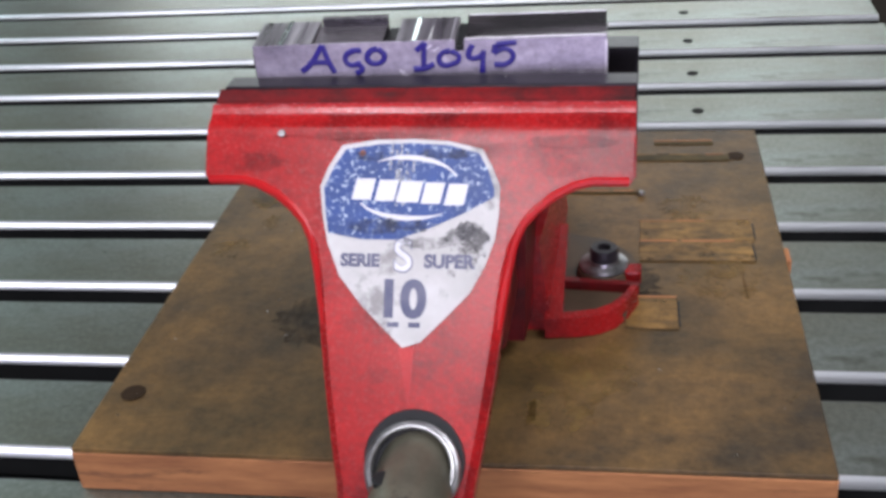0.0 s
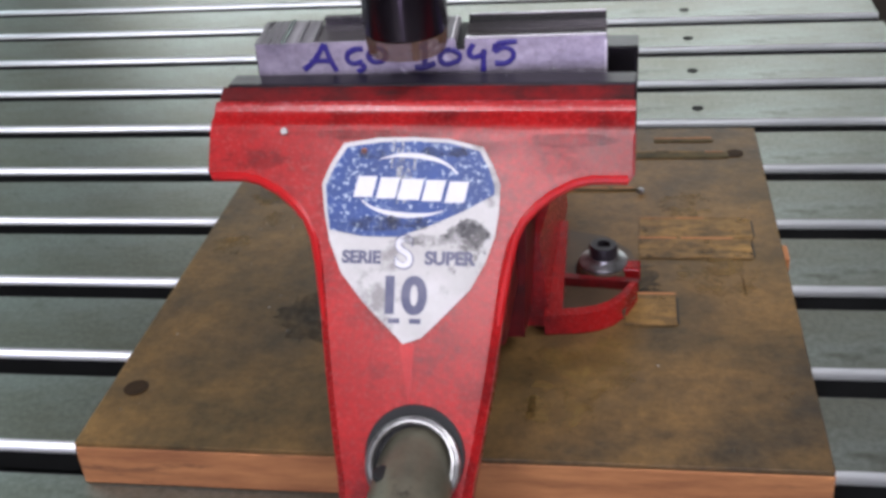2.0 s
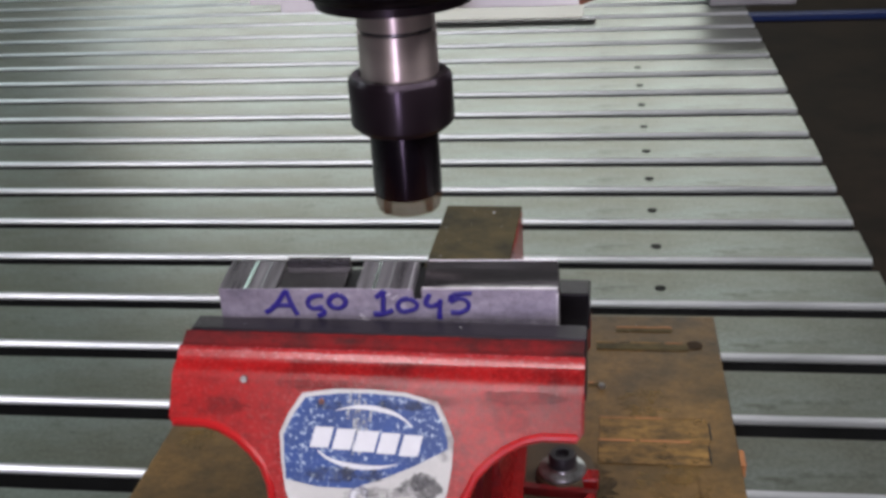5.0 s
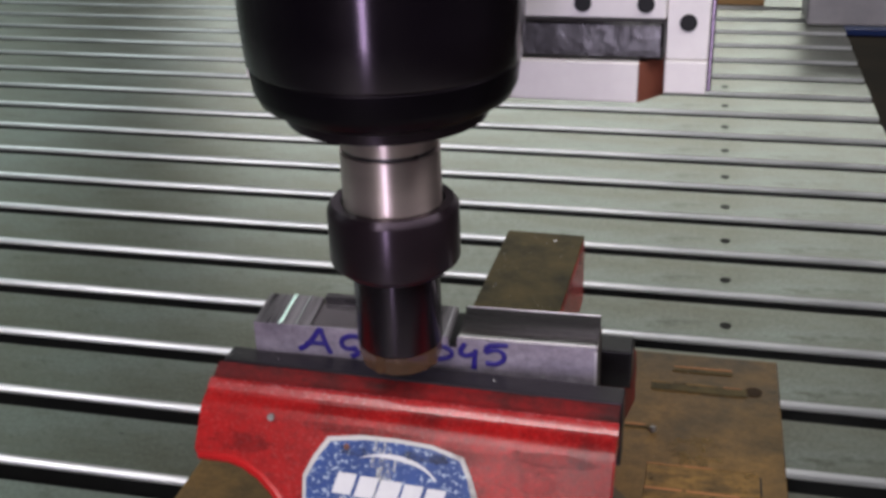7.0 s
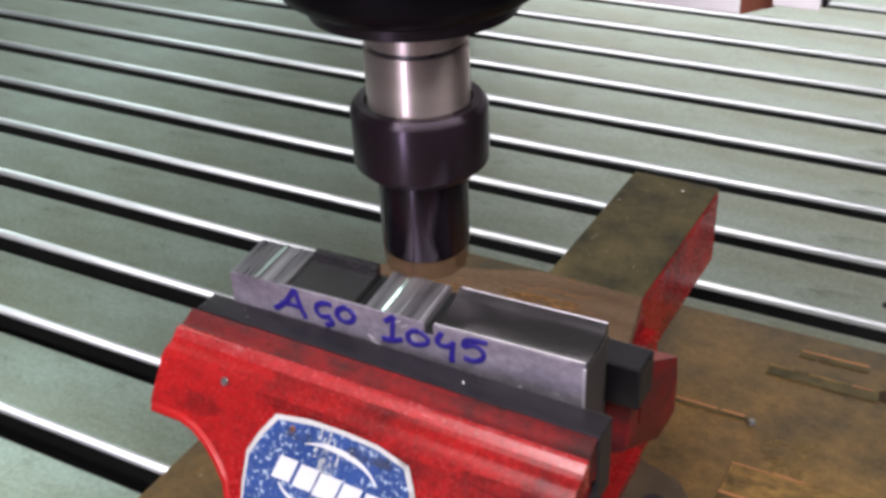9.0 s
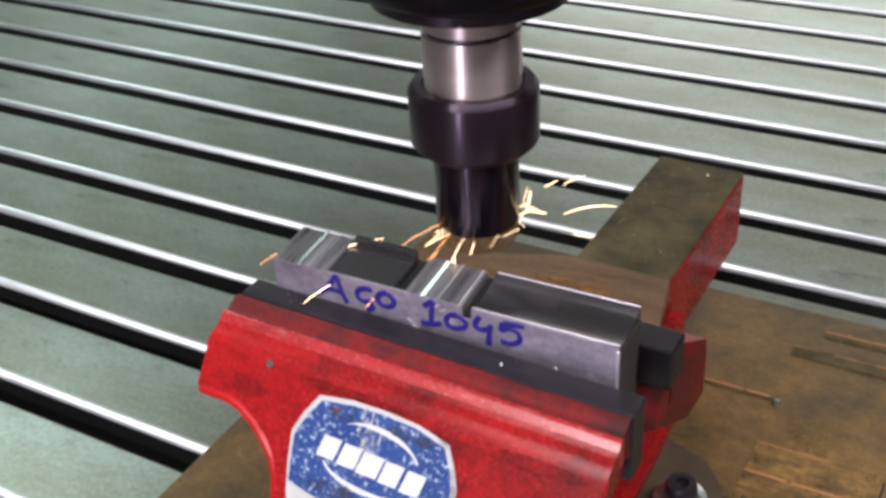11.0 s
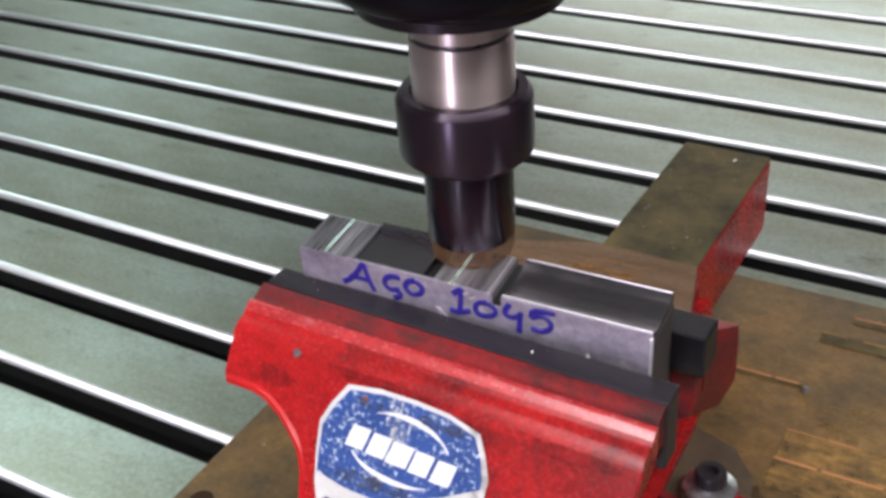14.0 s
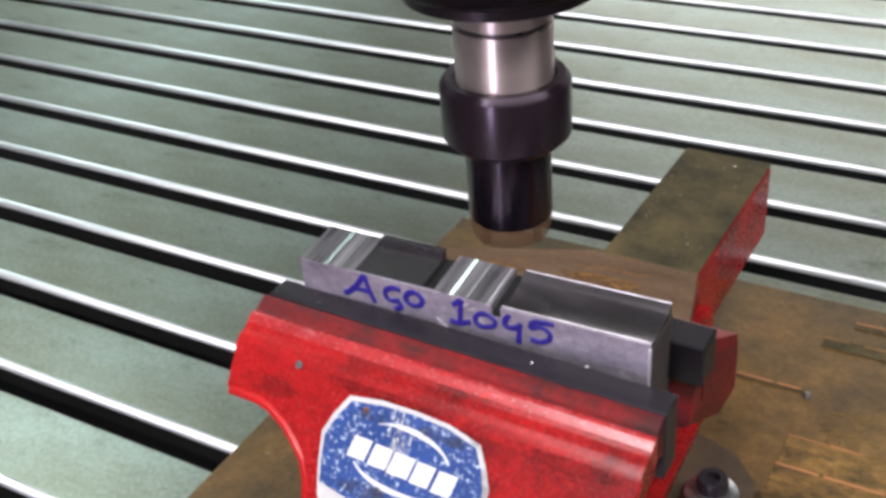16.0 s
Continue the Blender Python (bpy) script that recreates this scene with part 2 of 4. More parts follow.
EARM = material("oily_brown_casting", (0.085, 0.060, 0.036), 0.5, 0.0, (0.042, 0.029, 0.020), 20, 1.0, 0.25, 200, spec=0.25)
BEIGE = material("beige_plate", (0.40, 0.37, 0.33), 0.4, 0.3, (0.30, 0.28, 0.25), 8, 0.6, 0.05, 200)
STRIPW = material("yellow_wood", (0.30, 0.17, 0.06), 0.6, 0.0, (0.18, 0.10, 0.04), 8, 0.7, 0.2, 150, (0.5, 4, 4))
GREYBOX = material("grey_casting", (0.30, 0.29, 0.31), 0.5, 0.3, (0.18, 0.17, 0.19), 10, 0.7, 0.1, 200)
FLOORM = material("workshop_floor", (0.035, 0.026, 0.019), 0.85, 0.0, (0.012, 0.010, 0.008), 3, 0.9, 0.1, 60, spec=0.1)
WALLM = material("workshop_wall", (0.09, 0.095, 0.09), 0.8, 0.0, (0.065, 0.07, 0.065), 2, 0.6, 0.1, 60)
CABLEM = material("blue_cable", (0.01, 0.03, 0.14), 0.4, 0.0, None, 20, 0.4, 0.05, 200)


# Mirror metal for added facets that make the reflected bands.
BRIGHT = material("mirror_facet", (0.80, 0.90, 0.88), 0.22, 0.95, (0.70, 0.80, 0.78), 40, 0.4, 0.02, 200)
KEEN = material("pale_steel", (0.78, 0.75, 0.80), 0.35, 0.6, (0.50, 0.47, 0.52), 120, 0.9, 0.1, 300)
TROUGH = material("polished_trough", (0.21, 0.20, 0.21), 0.24, 0.92, (0.20, 0.19, 0.20), 10, 0.6, 0.02, 120, (0.3, 6, 6), rough_var=0.05)
SAWN = material("shaded_sawn_steel", (0.10, 0.085, 0.08), 0.5, 0.4, (0.05, 0.042, 0.04), 60, 0.9, 0.3, 300, (1, 3, 1))


for dark_steel in (DARK, NUTM, NOSE):
    dark_steel.node_tree.nodes["Principled BSDF"].inputs["Specular Tint"].default_value = (0.92, 0.74, 0.96, 1)


# ---- building helpers ----
def part(name, bm, mat, parent=None, label="", smooth=False, loc=None):
    me = bpy.data.meshes.new(name)
    bmesh.ops.recalc_face_normals(bm, faces=bm.faces)
    if smooth:
        for f in bm.faces:
            f.smooth = f.calc_area() < 0.002
        for e in bm.edges:
            if len(e.link_faces) == 2 and e.calc_face_angle(0) > 0.6:
                e.smooth = False
    bm.to_mesh(me)
    bm.free()
    me.materials.append(mat)
    ob = new(name, me)
    if parent:
        ob.parent = parent
    if loc:
        ob.location = loc
    if label:
        tagged(ob, label)
    return ob


def box(x0, x1, y0, y1, z0, z1, bevel=0.001, seg=2):
    bm = bmesh.new()
    bmesh.ops.create_cube(bm, size=1)
    for v in bm.verts:
        v.co = Vector(((x0 + x1) / 2 + v.co.x * (x1 - x0), (y0 + y1) / 2 + v.co.y * (y1 - y0), (z0 + z1) / 2 + v.co.z * (z1 - z0)))
    if bevel:
        bmesh.ops.bevel(bm, geom=bm.edges[:], offset=bevel, segments=seg, affect="EDGES", profile=0.5)
    return bm


def lathe(profile, seg=64, axis="z", at=(0, 0, 0)):
    """A turned solid from (radius, height) pairs."""
    bm = bmesh.new()
    rings = []
    for r, h in profile:
        ring = []
        for i in range(seg):
            a = 2 * math.pi * i / seg
            c, s_ = r * math.cos(a), r * math.sin(a)
            co = (c, s_, h) if axis == "z" else (c, h, s_)
            ring.append(bm.verts.new(Vector(co) + Vector(at)))
        rings.append(ring)
    for a, b in zip(rings, rings[1:]):
        for i in range(seg):
            bm.faces.new((a[i], a[(i + 1) % seg], b[(i + 1) % seg], b[i]))
    bm.faces.new(rings[0])
    bm.faces.new(rings[-1])
    return bm


def tube(path, r, seg=8):
    """A round bar along a path of points."""
    bm = bmesh.new()
    rings = []
    pts = [Vector(p) for p in path]
    for i, p in enumerate(pts):
        d = (pts[min(i + 1, len(pts) - 1)] - pts[max(i - 1, 0)]).normalized()
        a = d.orthogonal().normalized() if i == 0 else (a - d * a.dot(d)).normalized()
        b = d.cross(a)
        rings.append([bm.verts.new(p + r * (a * math.cos(2 * math.pi * k / seg) + b * math.sin(2 * math.pi * k / seg))) for k in range(seg)])
    for q, w in zip(rings, rings[1:]):
        for k in range(seg):
            bm.faces.new((q[k], q[(k + 1) % seg], w[(k + 1) % seg], w[k]))
    bm.faces.new(rings[0][::-1])
    bm.faces.new(rings[-1])
    return bm


def prism(front, back, bevel=0.0, seg=2):
    """A solid between two loops of the same number of points."""
    bm = bmesh.new()
    a = [bm.verts.new(p) for p in front]
    b = [bm.verts.new(p) for p in back]
    n = len(a)
    bm.faces.new(a)
    bm.faces.new(b[::-1])
    for i in range(n):
        bm.faces.new((a[i], b[i], b[(i + 1) % n], a[(i + 1) % n]))
    if bevel:
        es = [e for e in bm.edges if e.calc_face_angle(0) > 0.35]
        bmesh.ops.bevel(bm, geom=es, offset=bevel, segments=seg, affect="EDGES", profile=0.5)
    return bm


def thing(name, label, category, group="", kind="", at=(0, 0, 0)):
    ob = new(name)
    ob.empty_display_size = 0.02
    ob.location = at
    return tagged(ob, label, category, group, kind)


# ---- setting ----
def room():
    tagged(part("floor", box(-6, 6, -5, 9, -0.95, -0.9, 0), FLOORM), "dark oily concrete workshop floor", "floor", kind="structure")
    tagged(part("ceiling", box(-6, 6, -5, 9, 4.2, 4.3, 0), WALLM), "plain grey workshop ceiling", "ceiling", kind="structure")
    for nm, b in (("wall_north", (-6, 6, 9, 9.15)), ("wall_south", (-6, 6, -5.15, -5)), ("wall_west", (-6.15, -6, -5, 9)), ("wall_east", (6, 6.15, -5, 9))):
        tagged(part(nm, box(*b, -0.9, 4.2, 0), WALLM), "plain grey plastered workshop wall", "wall", kind="structure")


PITCH, TABLE_R, TABLE_L = 0.125, 0.518, -2.4
SLOT_Y = 0.701         # middle of one slot


def machine_table():
    table = thing("milling_table", "long greenish steel milling machine table with parallel T-slots", "machine table")
    part("table_bed", box(TABLE_L, TABLE_R - 0.004, -1.3, 2.93, -0.30, -0.058, 0.004), SHADE, table, "cast bed with the slot shade in its colour")
    part("table_base", box(TABLE_L + 0.12, TABLE_R - 0.12, -1.1, 2.7, -0.8995, -0.300, 0.01), GREYBOX, table, "grey cast machine base")
    # one land: rounded lips, neck, undercut for the T
    h, r, d, u = PITCH / 2 - 0.0130, 0.0072, 0.026, 0.010
    lip = [(h - r + r * math.sin(radians(q)), -r + r * math.cos(radians(q))) for q in range(0, 91, 15)]
    side = lip + [(h, -d), (h - u, -d), (h - u, -0.058)]
    far = [(h - 0.0030, 0.0), (h - 0.0006, -0.0014), (h, -0.0045), (h, -d), (h - u, -d), (h - u, -0.058)]
    sect = [(y - 0.0035, z) for y, z in far] + [(-y, z) for y, z in side[::-1]]
    bm = prism([(TABLE_R, y, z) for y, z in sect], [(TABLE_L, y, z) for y, z in sect])
    me = bpy.data.meshes.new("land")
    bmesh.ops.recalc_face_normals(bm, faces=bm.faces)
    # Lips pale, slot walls and rear bevel near-black: light and shade in the colour.
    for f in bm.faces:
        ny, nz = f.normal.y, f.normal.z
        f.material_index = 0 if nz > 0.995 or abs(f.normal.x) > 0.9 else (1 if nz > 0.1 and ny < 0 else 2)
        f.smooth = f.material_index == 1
    bm.to_mesh(me)
    bm.free()
    for m in (LAND, CHAMFER, SHADE):
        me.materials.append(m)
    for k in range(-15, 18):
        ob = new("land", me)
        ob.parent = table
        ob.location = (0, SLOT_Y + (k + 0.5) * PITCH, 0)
    # Flat black discs stand in for holes, shade in their colour.
    for k in range(-1, 9):
        hole = part("dowel_hole", lathe([(0.0072, 0.0006), (0.0072, 0.0012), (0.0052, 0.0013)], 20), BORE_SHADE, table, "dark disc as the shade of a table hole")
        hole.location = (0.24, 0.6285 + k * PITCH, -0.0005)


def wood_board():
    board = thing("wooden_board", "oil-stained brown plywood board lying on the slotted table", "board")
    x0, x1, y0, y1, zt = -0.262, 0.292, -0.077, 0.482, 0.041
    part("core", box(x0, x1, y0, y1, 0.001, zt - 0.004, 0.0015), EDGE, board, "raw orange plywood edge")
    part("top_ply", box(x0 + 0.0005, x1 - 0.0005, y0 + 0.0005, y1 - 0.0005, zt - 0.0045, zt, 0.0012), WOOD, board, "dark oil-soaked top veneer")
    for gx0, gx1, gy0, gy1 in ((0.164, 0.267, 0.237, 0.272), (0.163, 0.264, 0.200, 0.234), (0.150, 0.193, 0.093, 0.139), (0.160, 0.258, 0.404, 0.417), (0.182, 0.243, 0.444, 0.451), (0.056, 0.166, 0.3305, 0.334)):
        part("routed_groove", box(gx0, gx1, gy0, gy1, zt + 0.0002, zt + 0.0012, 0.0004, 1), GROOVE if gy1 < 0.3 else GRIME, board, "routed patch in the veneer")
        rng = random.Random(int(gy0 * 10000))
        x = gx0
        while x < gx1 - 0.008:
            w = min(rng.uniform(0.018, 0.055), gx1 - x)
            part("groove_edge", box(x, x + w, gy1, gy1 + rng.uniform(0.0012, 0.0028), zt + 0.0002, zt + 0.0014, 0.0002, 1), EDGE if rng.random() < 0.75 else GROOVE, board)
            x += w + rng.uniform(0, 0.005)
        # Dark strip painted as the shadow at the groove's right end.
        part("groove_shadow", box(gx1, gx1 + 0.0018, gy0 + 0.003, gy1 - 0.004, zt + 0.0002, zt + 0.0008, 0.0002, 1), SHADE, board)
    # Holes are flat discs, the shade inside them put in the brown.
    for hx, hy, r in ((-0.238, -0.009, 0.010), (0.265, 0.415, 0.009)):
        part("bored_hole", lathe([(r, zt + 0.0003), (r, zt + 0.0008), (r * 0.8, zt + 0.0009)], 24, at=(hx, hy, 0)), HOLE_SHADE, board, "dark disc as the shade of a bored hole")
    rg = random.Random(5)
    for mx, my, ra in ((0.128, 0.165, 0.052), (0.165, 0.125, 0.030), (-0.10, 0.10, 0.05), (-0.205, 0.33, 0.035)):
        pts = [(mx + ra * rg.uniform(0.78, 1.08) * math.cos(k * math.tau / 52), my + ra * rg.uniform(0.70, 1.0) * math.sin(k * math.tau / 52)) for k in range(52)]
        part("oil_stain", prism([(x, y, zt + 0.0004) for x, y in pts], [(x, y, zt + 0.0001) for x, y in pts]), OIL, board, "black oil stain")
    for mx, my, ra in ((-0.231, 0.219, 0.022), (-0.222, 0.318, 0.020), (-0.20, 0.27, 0.016), (0.275, 0.004, 0.008), (0.12, 0.03, 0.05), (0.235, 0.17, 0.04), (0.10, -0.02, 0.03), (0.21, 0.30, 0.03)):
        pts = [(mx + ra * rg.uniform(0.6, 1.1) * math.cos(k * math.tau / 44), my + ra * rg.uniform(0.5, 1.1) * math.sin(k * math.tau / 44)) for k in range(44)]
        part("worn_spot", prism([(x, y, zt + 0.0006) for x, y in pts], [(x, y, zt + 0.0002) for x, y in pts]), SCUFF, board, "yellowish rubbed spot")
    part("splinter", box(x1 - 0.001, x1 + 0.006, 0.214, 0.238, 0.018, 0.034, 0.002), EDGE, board, "raw orange splintered edge")
    s = tagged(part("loose_screw", lathe([(0.0034, 0), (0.0034, 0.003), (0.0026, 0.0042), (0.0012, 0.0044)], 14), WASHER), "small bright screw head in the board", "screw")
    s.location = (0.166, 0.328, zt)


# ---- vise ----
HALF, SKEW = 0.1325, radians(-1.3)


def face_y(z):
    return -0.064 - (0.291 - z) * 0.694


def jaw_outline():
    side = [(HALF - 0.0004, 0.2905), (HALF, 0.2885), (HALF, 0.269), (HALF - 0.003, 0.2655), (0.108, 0.2655), (0.098, 0.2635), (0.086, 0.2585), (0.076, 0.2520), (0.068, 0.2450),
            (0.0635, 0.2360), (0.0605, 0.2220), (0.0560, 0.1920), (0.0520, 0.1660), (0.0465, 0.1360), (0.0420, 0.1150), (0.038, 0.085)]
    return side + [(-x, z) for x, z in side[::-1]]


def bench_vise():
    vise = thing("bench_vise", "worn red cast-iron bench vise bolted on a wooden board", "vise", at=(CX, 0, 0))
    vise.rotation_euler.z = SKEW
    out = jaw_outline()
    def front(x, z, inset, back):
        f = min(-0.046, face_y(z)) if z < 0.30 else -0.0475
        return (x - math.copysign(inset, x), f + back, z)
    def inset(z):
        return 0.0012 + 0.0045 * min(1, max(0, (0.262 - z) / 0.03))
    part("moving_jaw", prism([front(x, z, 0, inset(z)) for x, z in out], [(x * 0.97, -0.032, z) for x, z in out], 0.0008), RED, vise, "chipped red painted jaw casting", smooth=True)
    part("jaw_face", prism([front(x, z, inset(z), 0) for x, z in out], [front(x, z, 0.0001, inset(z) + 0.0002) for x, z in out], 0.0010, 3), RED, vise, "worn red painted front face", smooth=True)
    # Rolled edges take a brighter red, the light on them painted in.
    side = [p for p in out[:len(out) // 2] if 0.17 < p[1] < 0.2665]
    for sgn in (1, -1):
        part("rolled_edge", tube([(sgn * (x - 0.0008 - max(0, 0.252 - z) * 0.04), face_y(z) + 0.0020 + max(0, 0.252 - z) * 0.07, z + (0.0010 if x > 0.075 else 0)) for x, z in side], 0.0030), RIM, vise, "rolled edge, brighter red for the light on it", smooth=True)
    rg = random.Random(21)
    for mx, mz, rx, rz in ((0.045, 0.2820, 0.060, 0.0050), (0.095, 0.2860, 0.030, 0.0040), (-0.100, 0.2760, 0.022, 0.0060), (0.085, 0.2740, 0.026, 0.0060), (-0.030, 0.2890, 0.050, 0.0028)):
        pts = [(mx + rx * rg.uniform(0.75, 1.05) * math.cos(k * math.tau / 48), mz + rz * rg.uniform(0.6, 1.05) * math.sin(k * math.tau / 48)) for k in range(48)]
        flat_patch("grime_smear", pts, 0.0001, SMEAR, vise, "dark greasy smear", 0.0003)
    # sloped shoulder between the ridge and the steel plate
    sh = [(-0.0320, 0.3070), (-0.0355, 0.3060), (-0.0395, 0.3036), (-0.0425, 0.3022), (-0.0440, 0.3020), (-0.0440, 0.285), (-0.0320, 0.280)]
    part("shoulder", prism([(-HALF + 0.0012, y, z) for y, z in sh], [(HALF - 0.0012, y, z) for y, z in sh]), GRIMY_SHADED, vise, "grimy red shoulder under the plate", smooth=True)
    rid = [(-0.0436, 0.3020), (-0.0450, 0.3025), (-0.0466, 0.3022), (-0.0484, 0.3011), (-0.0502, 0.2995), (-0.0512, 0.2984), (-0.0500, 0.2850), (-0.0436, 0.2850)]
    part("ridge", prism([(-HALF + 0.0004, y, z) for y, z in rid], [(HALF - 0.0004, y, z) for y, z in rid]), RIDGE, vise, "worn shiny ridge with its pink highlight in the colour", smooth=True)
    cove = [(-0.0510, 0.2985), (-0.0526, 0.2972), (-0.0546, 0.2962), (-0.0575, 0.2954), (-0.0603, 0.2943), (-0.0625, 0.2927), (-0.0640, 0.2910), (-0.0654, 0.2892), (-0.0620, 0.2850), (-0.0510, 0.2850)]
    part("cove", prism([(-HALF + 0.0005, y, z) for y, z in cove], [(HALF - 0.0005, y, z) for y, z in cove]), RED, vise, "red hollow under the ridge", smooth=True)
    part("jaw_plate", box(-HALF + 0.004, HALF, -0.0322, -0.0145, 0.262, 0.3085, 0.0011), PLATE, vise, "dark hardened steel jaw plate")
    # Beam takes the darker red, its shade put in the colour.
    part("slide_beam", box(-0.044, 0.044, -0.034, 0.30, 0.108, 0.15, 0.004), GRIMY_SHADED, vise, "red sliding beam")
    # screw
    # The recess is a flat black disc, its shade in the colour.
    nut = [("collar_recess", [(0.0, 0.0004), (0.0300, 0.0006), (0.0306, 0.0), (0.0308, -0.003)], SHADE, "flat black disc as the shade of the recess"),
           ("collar", [(0.0235, 0.0), (0.0235, 0.0098), (0.0244, 0.0108), (0.0258, 0.0106), (0.0264, 0.0088), (0.0280, 0.0082), (0.0288, 0.0062), (0.0288, 0.0)], WASHER, "worn bright steel collar")]
    for nm, prof, m, lb in nut:
        ob = part(nm, lathe(prof, 64), m, vise, lb, smooth=nm == "collar")
        ob.matrix_basis = Matrix.Translation(on_face(0.0063, 0.1256 if nm == "collar" else 0.1300, 0.0)) @ pose(0, 0, 0, 45 if nm == "collar" else 55.2, 0, 0)
    part("screw_head", lathe([(0.0232, 0.02), (0.0238, -0.004), (0.0238, -0.050), (0.0215, -0.053), (0.0, -0.053)], 56, "y", (0.0075, -0.180, 0.1215)), BRASS, vise, "tarnished screw head", smooth=True)
    # Flat dark disc stands for the shaded handle hole.
    part("handle_eye", lathe([(0.0062, 0), (0.0062, 0.003), (0.005, 0.0035)], 24, at=(-0.006, -0.204, 0.1385)), SHADE, vise, "dark disc as the shade of the handle hole")
    # fixed jaw and rear body
    # The fixed jaw's shade is put in with the darker, grimy red.
    fx = [(HALF - 0.007, 0.298), (HALF - 0.006, 0.285), (HALF - 0.006, 0.255), (0.118, 0.230), (0.080, 0.205), (0.052, 0.17), (0.047, 0.06)]
    fx = fx + [(-x, z) for x, z in fx[::-1]]
    part("fixed_jaw", prism([(x, 0.0475, z) for x, z in fx], [(x * 1.035, 0.101, z - 0.030 if z > 0.1 else z) for x, z in fx], 0.003), GRIMY_SHADED, vise, "red fixed jaw casting", smooth=True)
    part("rear_jaw_plate", box(-HALF + 0.004, HALF, 0.0250, 0.0470, 0.2825, 0.3100, 0.0012), BLACK, vise, "dark hardened steel jaw plate")
    part("fixed_jaw_front", box(-HALF + 0.010, HALF - 0.006, 0.0290, 0.0470, 0.2500, 0.2823, 0.002), GRIMY_SHADED, vise, "red casting under the rear plate")
    a = [(-0.118, 0.058, 0.2938), (0.112, 0.058, 0.2938), (0.043, 0.290, 0.1715), (-0.0465, 0.290, 0.1715)]
    part("anvil_slope", prism([(x, y, z) for x, y, z in a], [(x, y, z - 0.012) for x, y, z in a], 0.002), DUST, vise, "rusty brown dust-covered back of the jaw")
    rg = random.Random(9)
    for mx, my, ra in ((-0.062, 0.075, 0.022), (-0.040, 0.11, 0.018), (0.050, 0.10, 0.026), (0.015, 0.15, 0.030), (0.085, 0.062, 0.016)):
        pts = [(mx + ra * rg.uniform(0.7, 1.1) * math.cos(k * math.tau / 40), my + ra * rg.uniform(0.5, 0.9) * math.sin(k * math.tau / 40)) for k in range(40)]
        lay = [(x, y, 0.2938 - (y - 0.058) * 0.5271) for x, y in pts]
        part("rust_patch", prism([(x, y, z + 0.0006) for x, y, z in lay], [(x, y, z + 0.0002) for x, y, z in lay]), RUST, vise, "orange rusty dust")
    b = [(-0.092, 0.099, 0.245), (0.092, 0.099, 0.245), (0.041, 0.287, 0.158), (-0.045, 0.287, 0.158)]
    part("rear_body", prism(b, [(x * (0.46 if y < 0.2 else 0.95), y, 0.075) for x, y, z in b], 0.002), RED, vise, "red body casting")
    part("rear_beam", box(-0.0455, 0.0410, 0.2875, 0.508, 0.085, 0.163, 0.003), RED, vise, "red rear housing")
    part("rear_beam_top", box(-0.0450, 0.0405, 0.286, 0.5075, 0.1632, 0.1665, 0.001), GRIME, vise, "grimy olive top face of the rear housing")
    # base with ears
    part("base_foot", prism([(-0.064, 0.090, 0.0415), (0.064, 0.090, 0.0415), (0.064, 0.30, 0.0415), (-0.064, 0.30, 0.0415)],
                            [(-0.054, 0.100, 0.135), (0.054, 0.100, 0.135), (0.054, 0.30, 0.135), (-0.054, 0.30, 0.135)], 0.004), RED, vise, "grimy red base casting")
    for sgn in (1, -1):
        ear = [(0.062, 0.080), (0.106, 0.090), (0.124, 0.106), (0.133, 0.128), (0.1355, 0.170), (0.128, 0.200), (0.105, 0.226), (0.064, 0.238)]
        part("ear", prism([(sgn * x, y, 0.0415) for x, y in ear], [(sgn * x, y, 0.050) for x, y in ear], 0.0015), EARM, vise, "dark oily mounting ear")
        rim = [(0.060, 0.0770), (0.088, 0.0805), (0.104, 0.0855), (0.1165, 0.0945), (0.1270, 0.1110), (0.1345, 0.131), (0.1290, 0.132), (0.1215, 0.1150), (0.1120, 0.1020), (0.1010, 0.0945), (0.0870, 0.0905), (0.0740, 0.0885), (0.0690, 0.235), (0.058, 0.235)]
        part("ear_rim", prism([(sgn * x, y, 0.042) for x, y in rim], [(sgn * x * 0.995, y + 0.002, 0.0595) for x, y in rim], 0.0018, 3), RED, vise, "red raised rim of the ear", smooth=True)
        rib = [(0.071, 0.1400), (0.135, 0.1350), (0.135, 0.1415), (0.071, 0.1470)]
        part("ear_rib", prism([(sgn * x, y, 0.0495) for x, y in rib], [(sgn * x, y, 0.0585) for x, y in rib], 0.0018, 3), GRIMY_SHADED, vise, "worn red rib", smooth=True)
        part("ear_lug", box(min(sgn * 0.122, sgn * 0.1365), max(sgn * 0.122, sgn * 0.1365), 0.150, 0.166, 0.0495, 0.0620, 0.0018), RED, vise, "small red lug beside the washer")
        part("ear_boss", lathe([(0.0240, 0.049), (0.0232, 0.0575), (0.0218, 0.0595), (0.0, 0.0595)], 40, at=(sgn * 0.1045, 0.164, 0)), EARM, vise, "dark oily boss under the bolt", smooth=True)
        part("bolt_washer", lathe([(0.0075, 0.0597), (0.0205, 0.0597), (0.0213, 0.0617), (0.0202, 0.0637), (0.0140, 0.0657), (0.0135, 0.0677), (0.0075, 0.0677)], 40, at=(sgn * 0.1045, 0.164, 0)), WASHER, vise, "zinc washer", smooth=True)
        part("bolt_head", lathe([(0.0122, 0.0677), (0.0124, 0.0752), (0.0108, 0.0785), (0.0060, 0.0785), (0.0054, 0.0735)], 32, at=(sgn * 0.1045, 0.164, 0)), PLATE, vise, "black socket head bolt", smooth=True)
    return vise


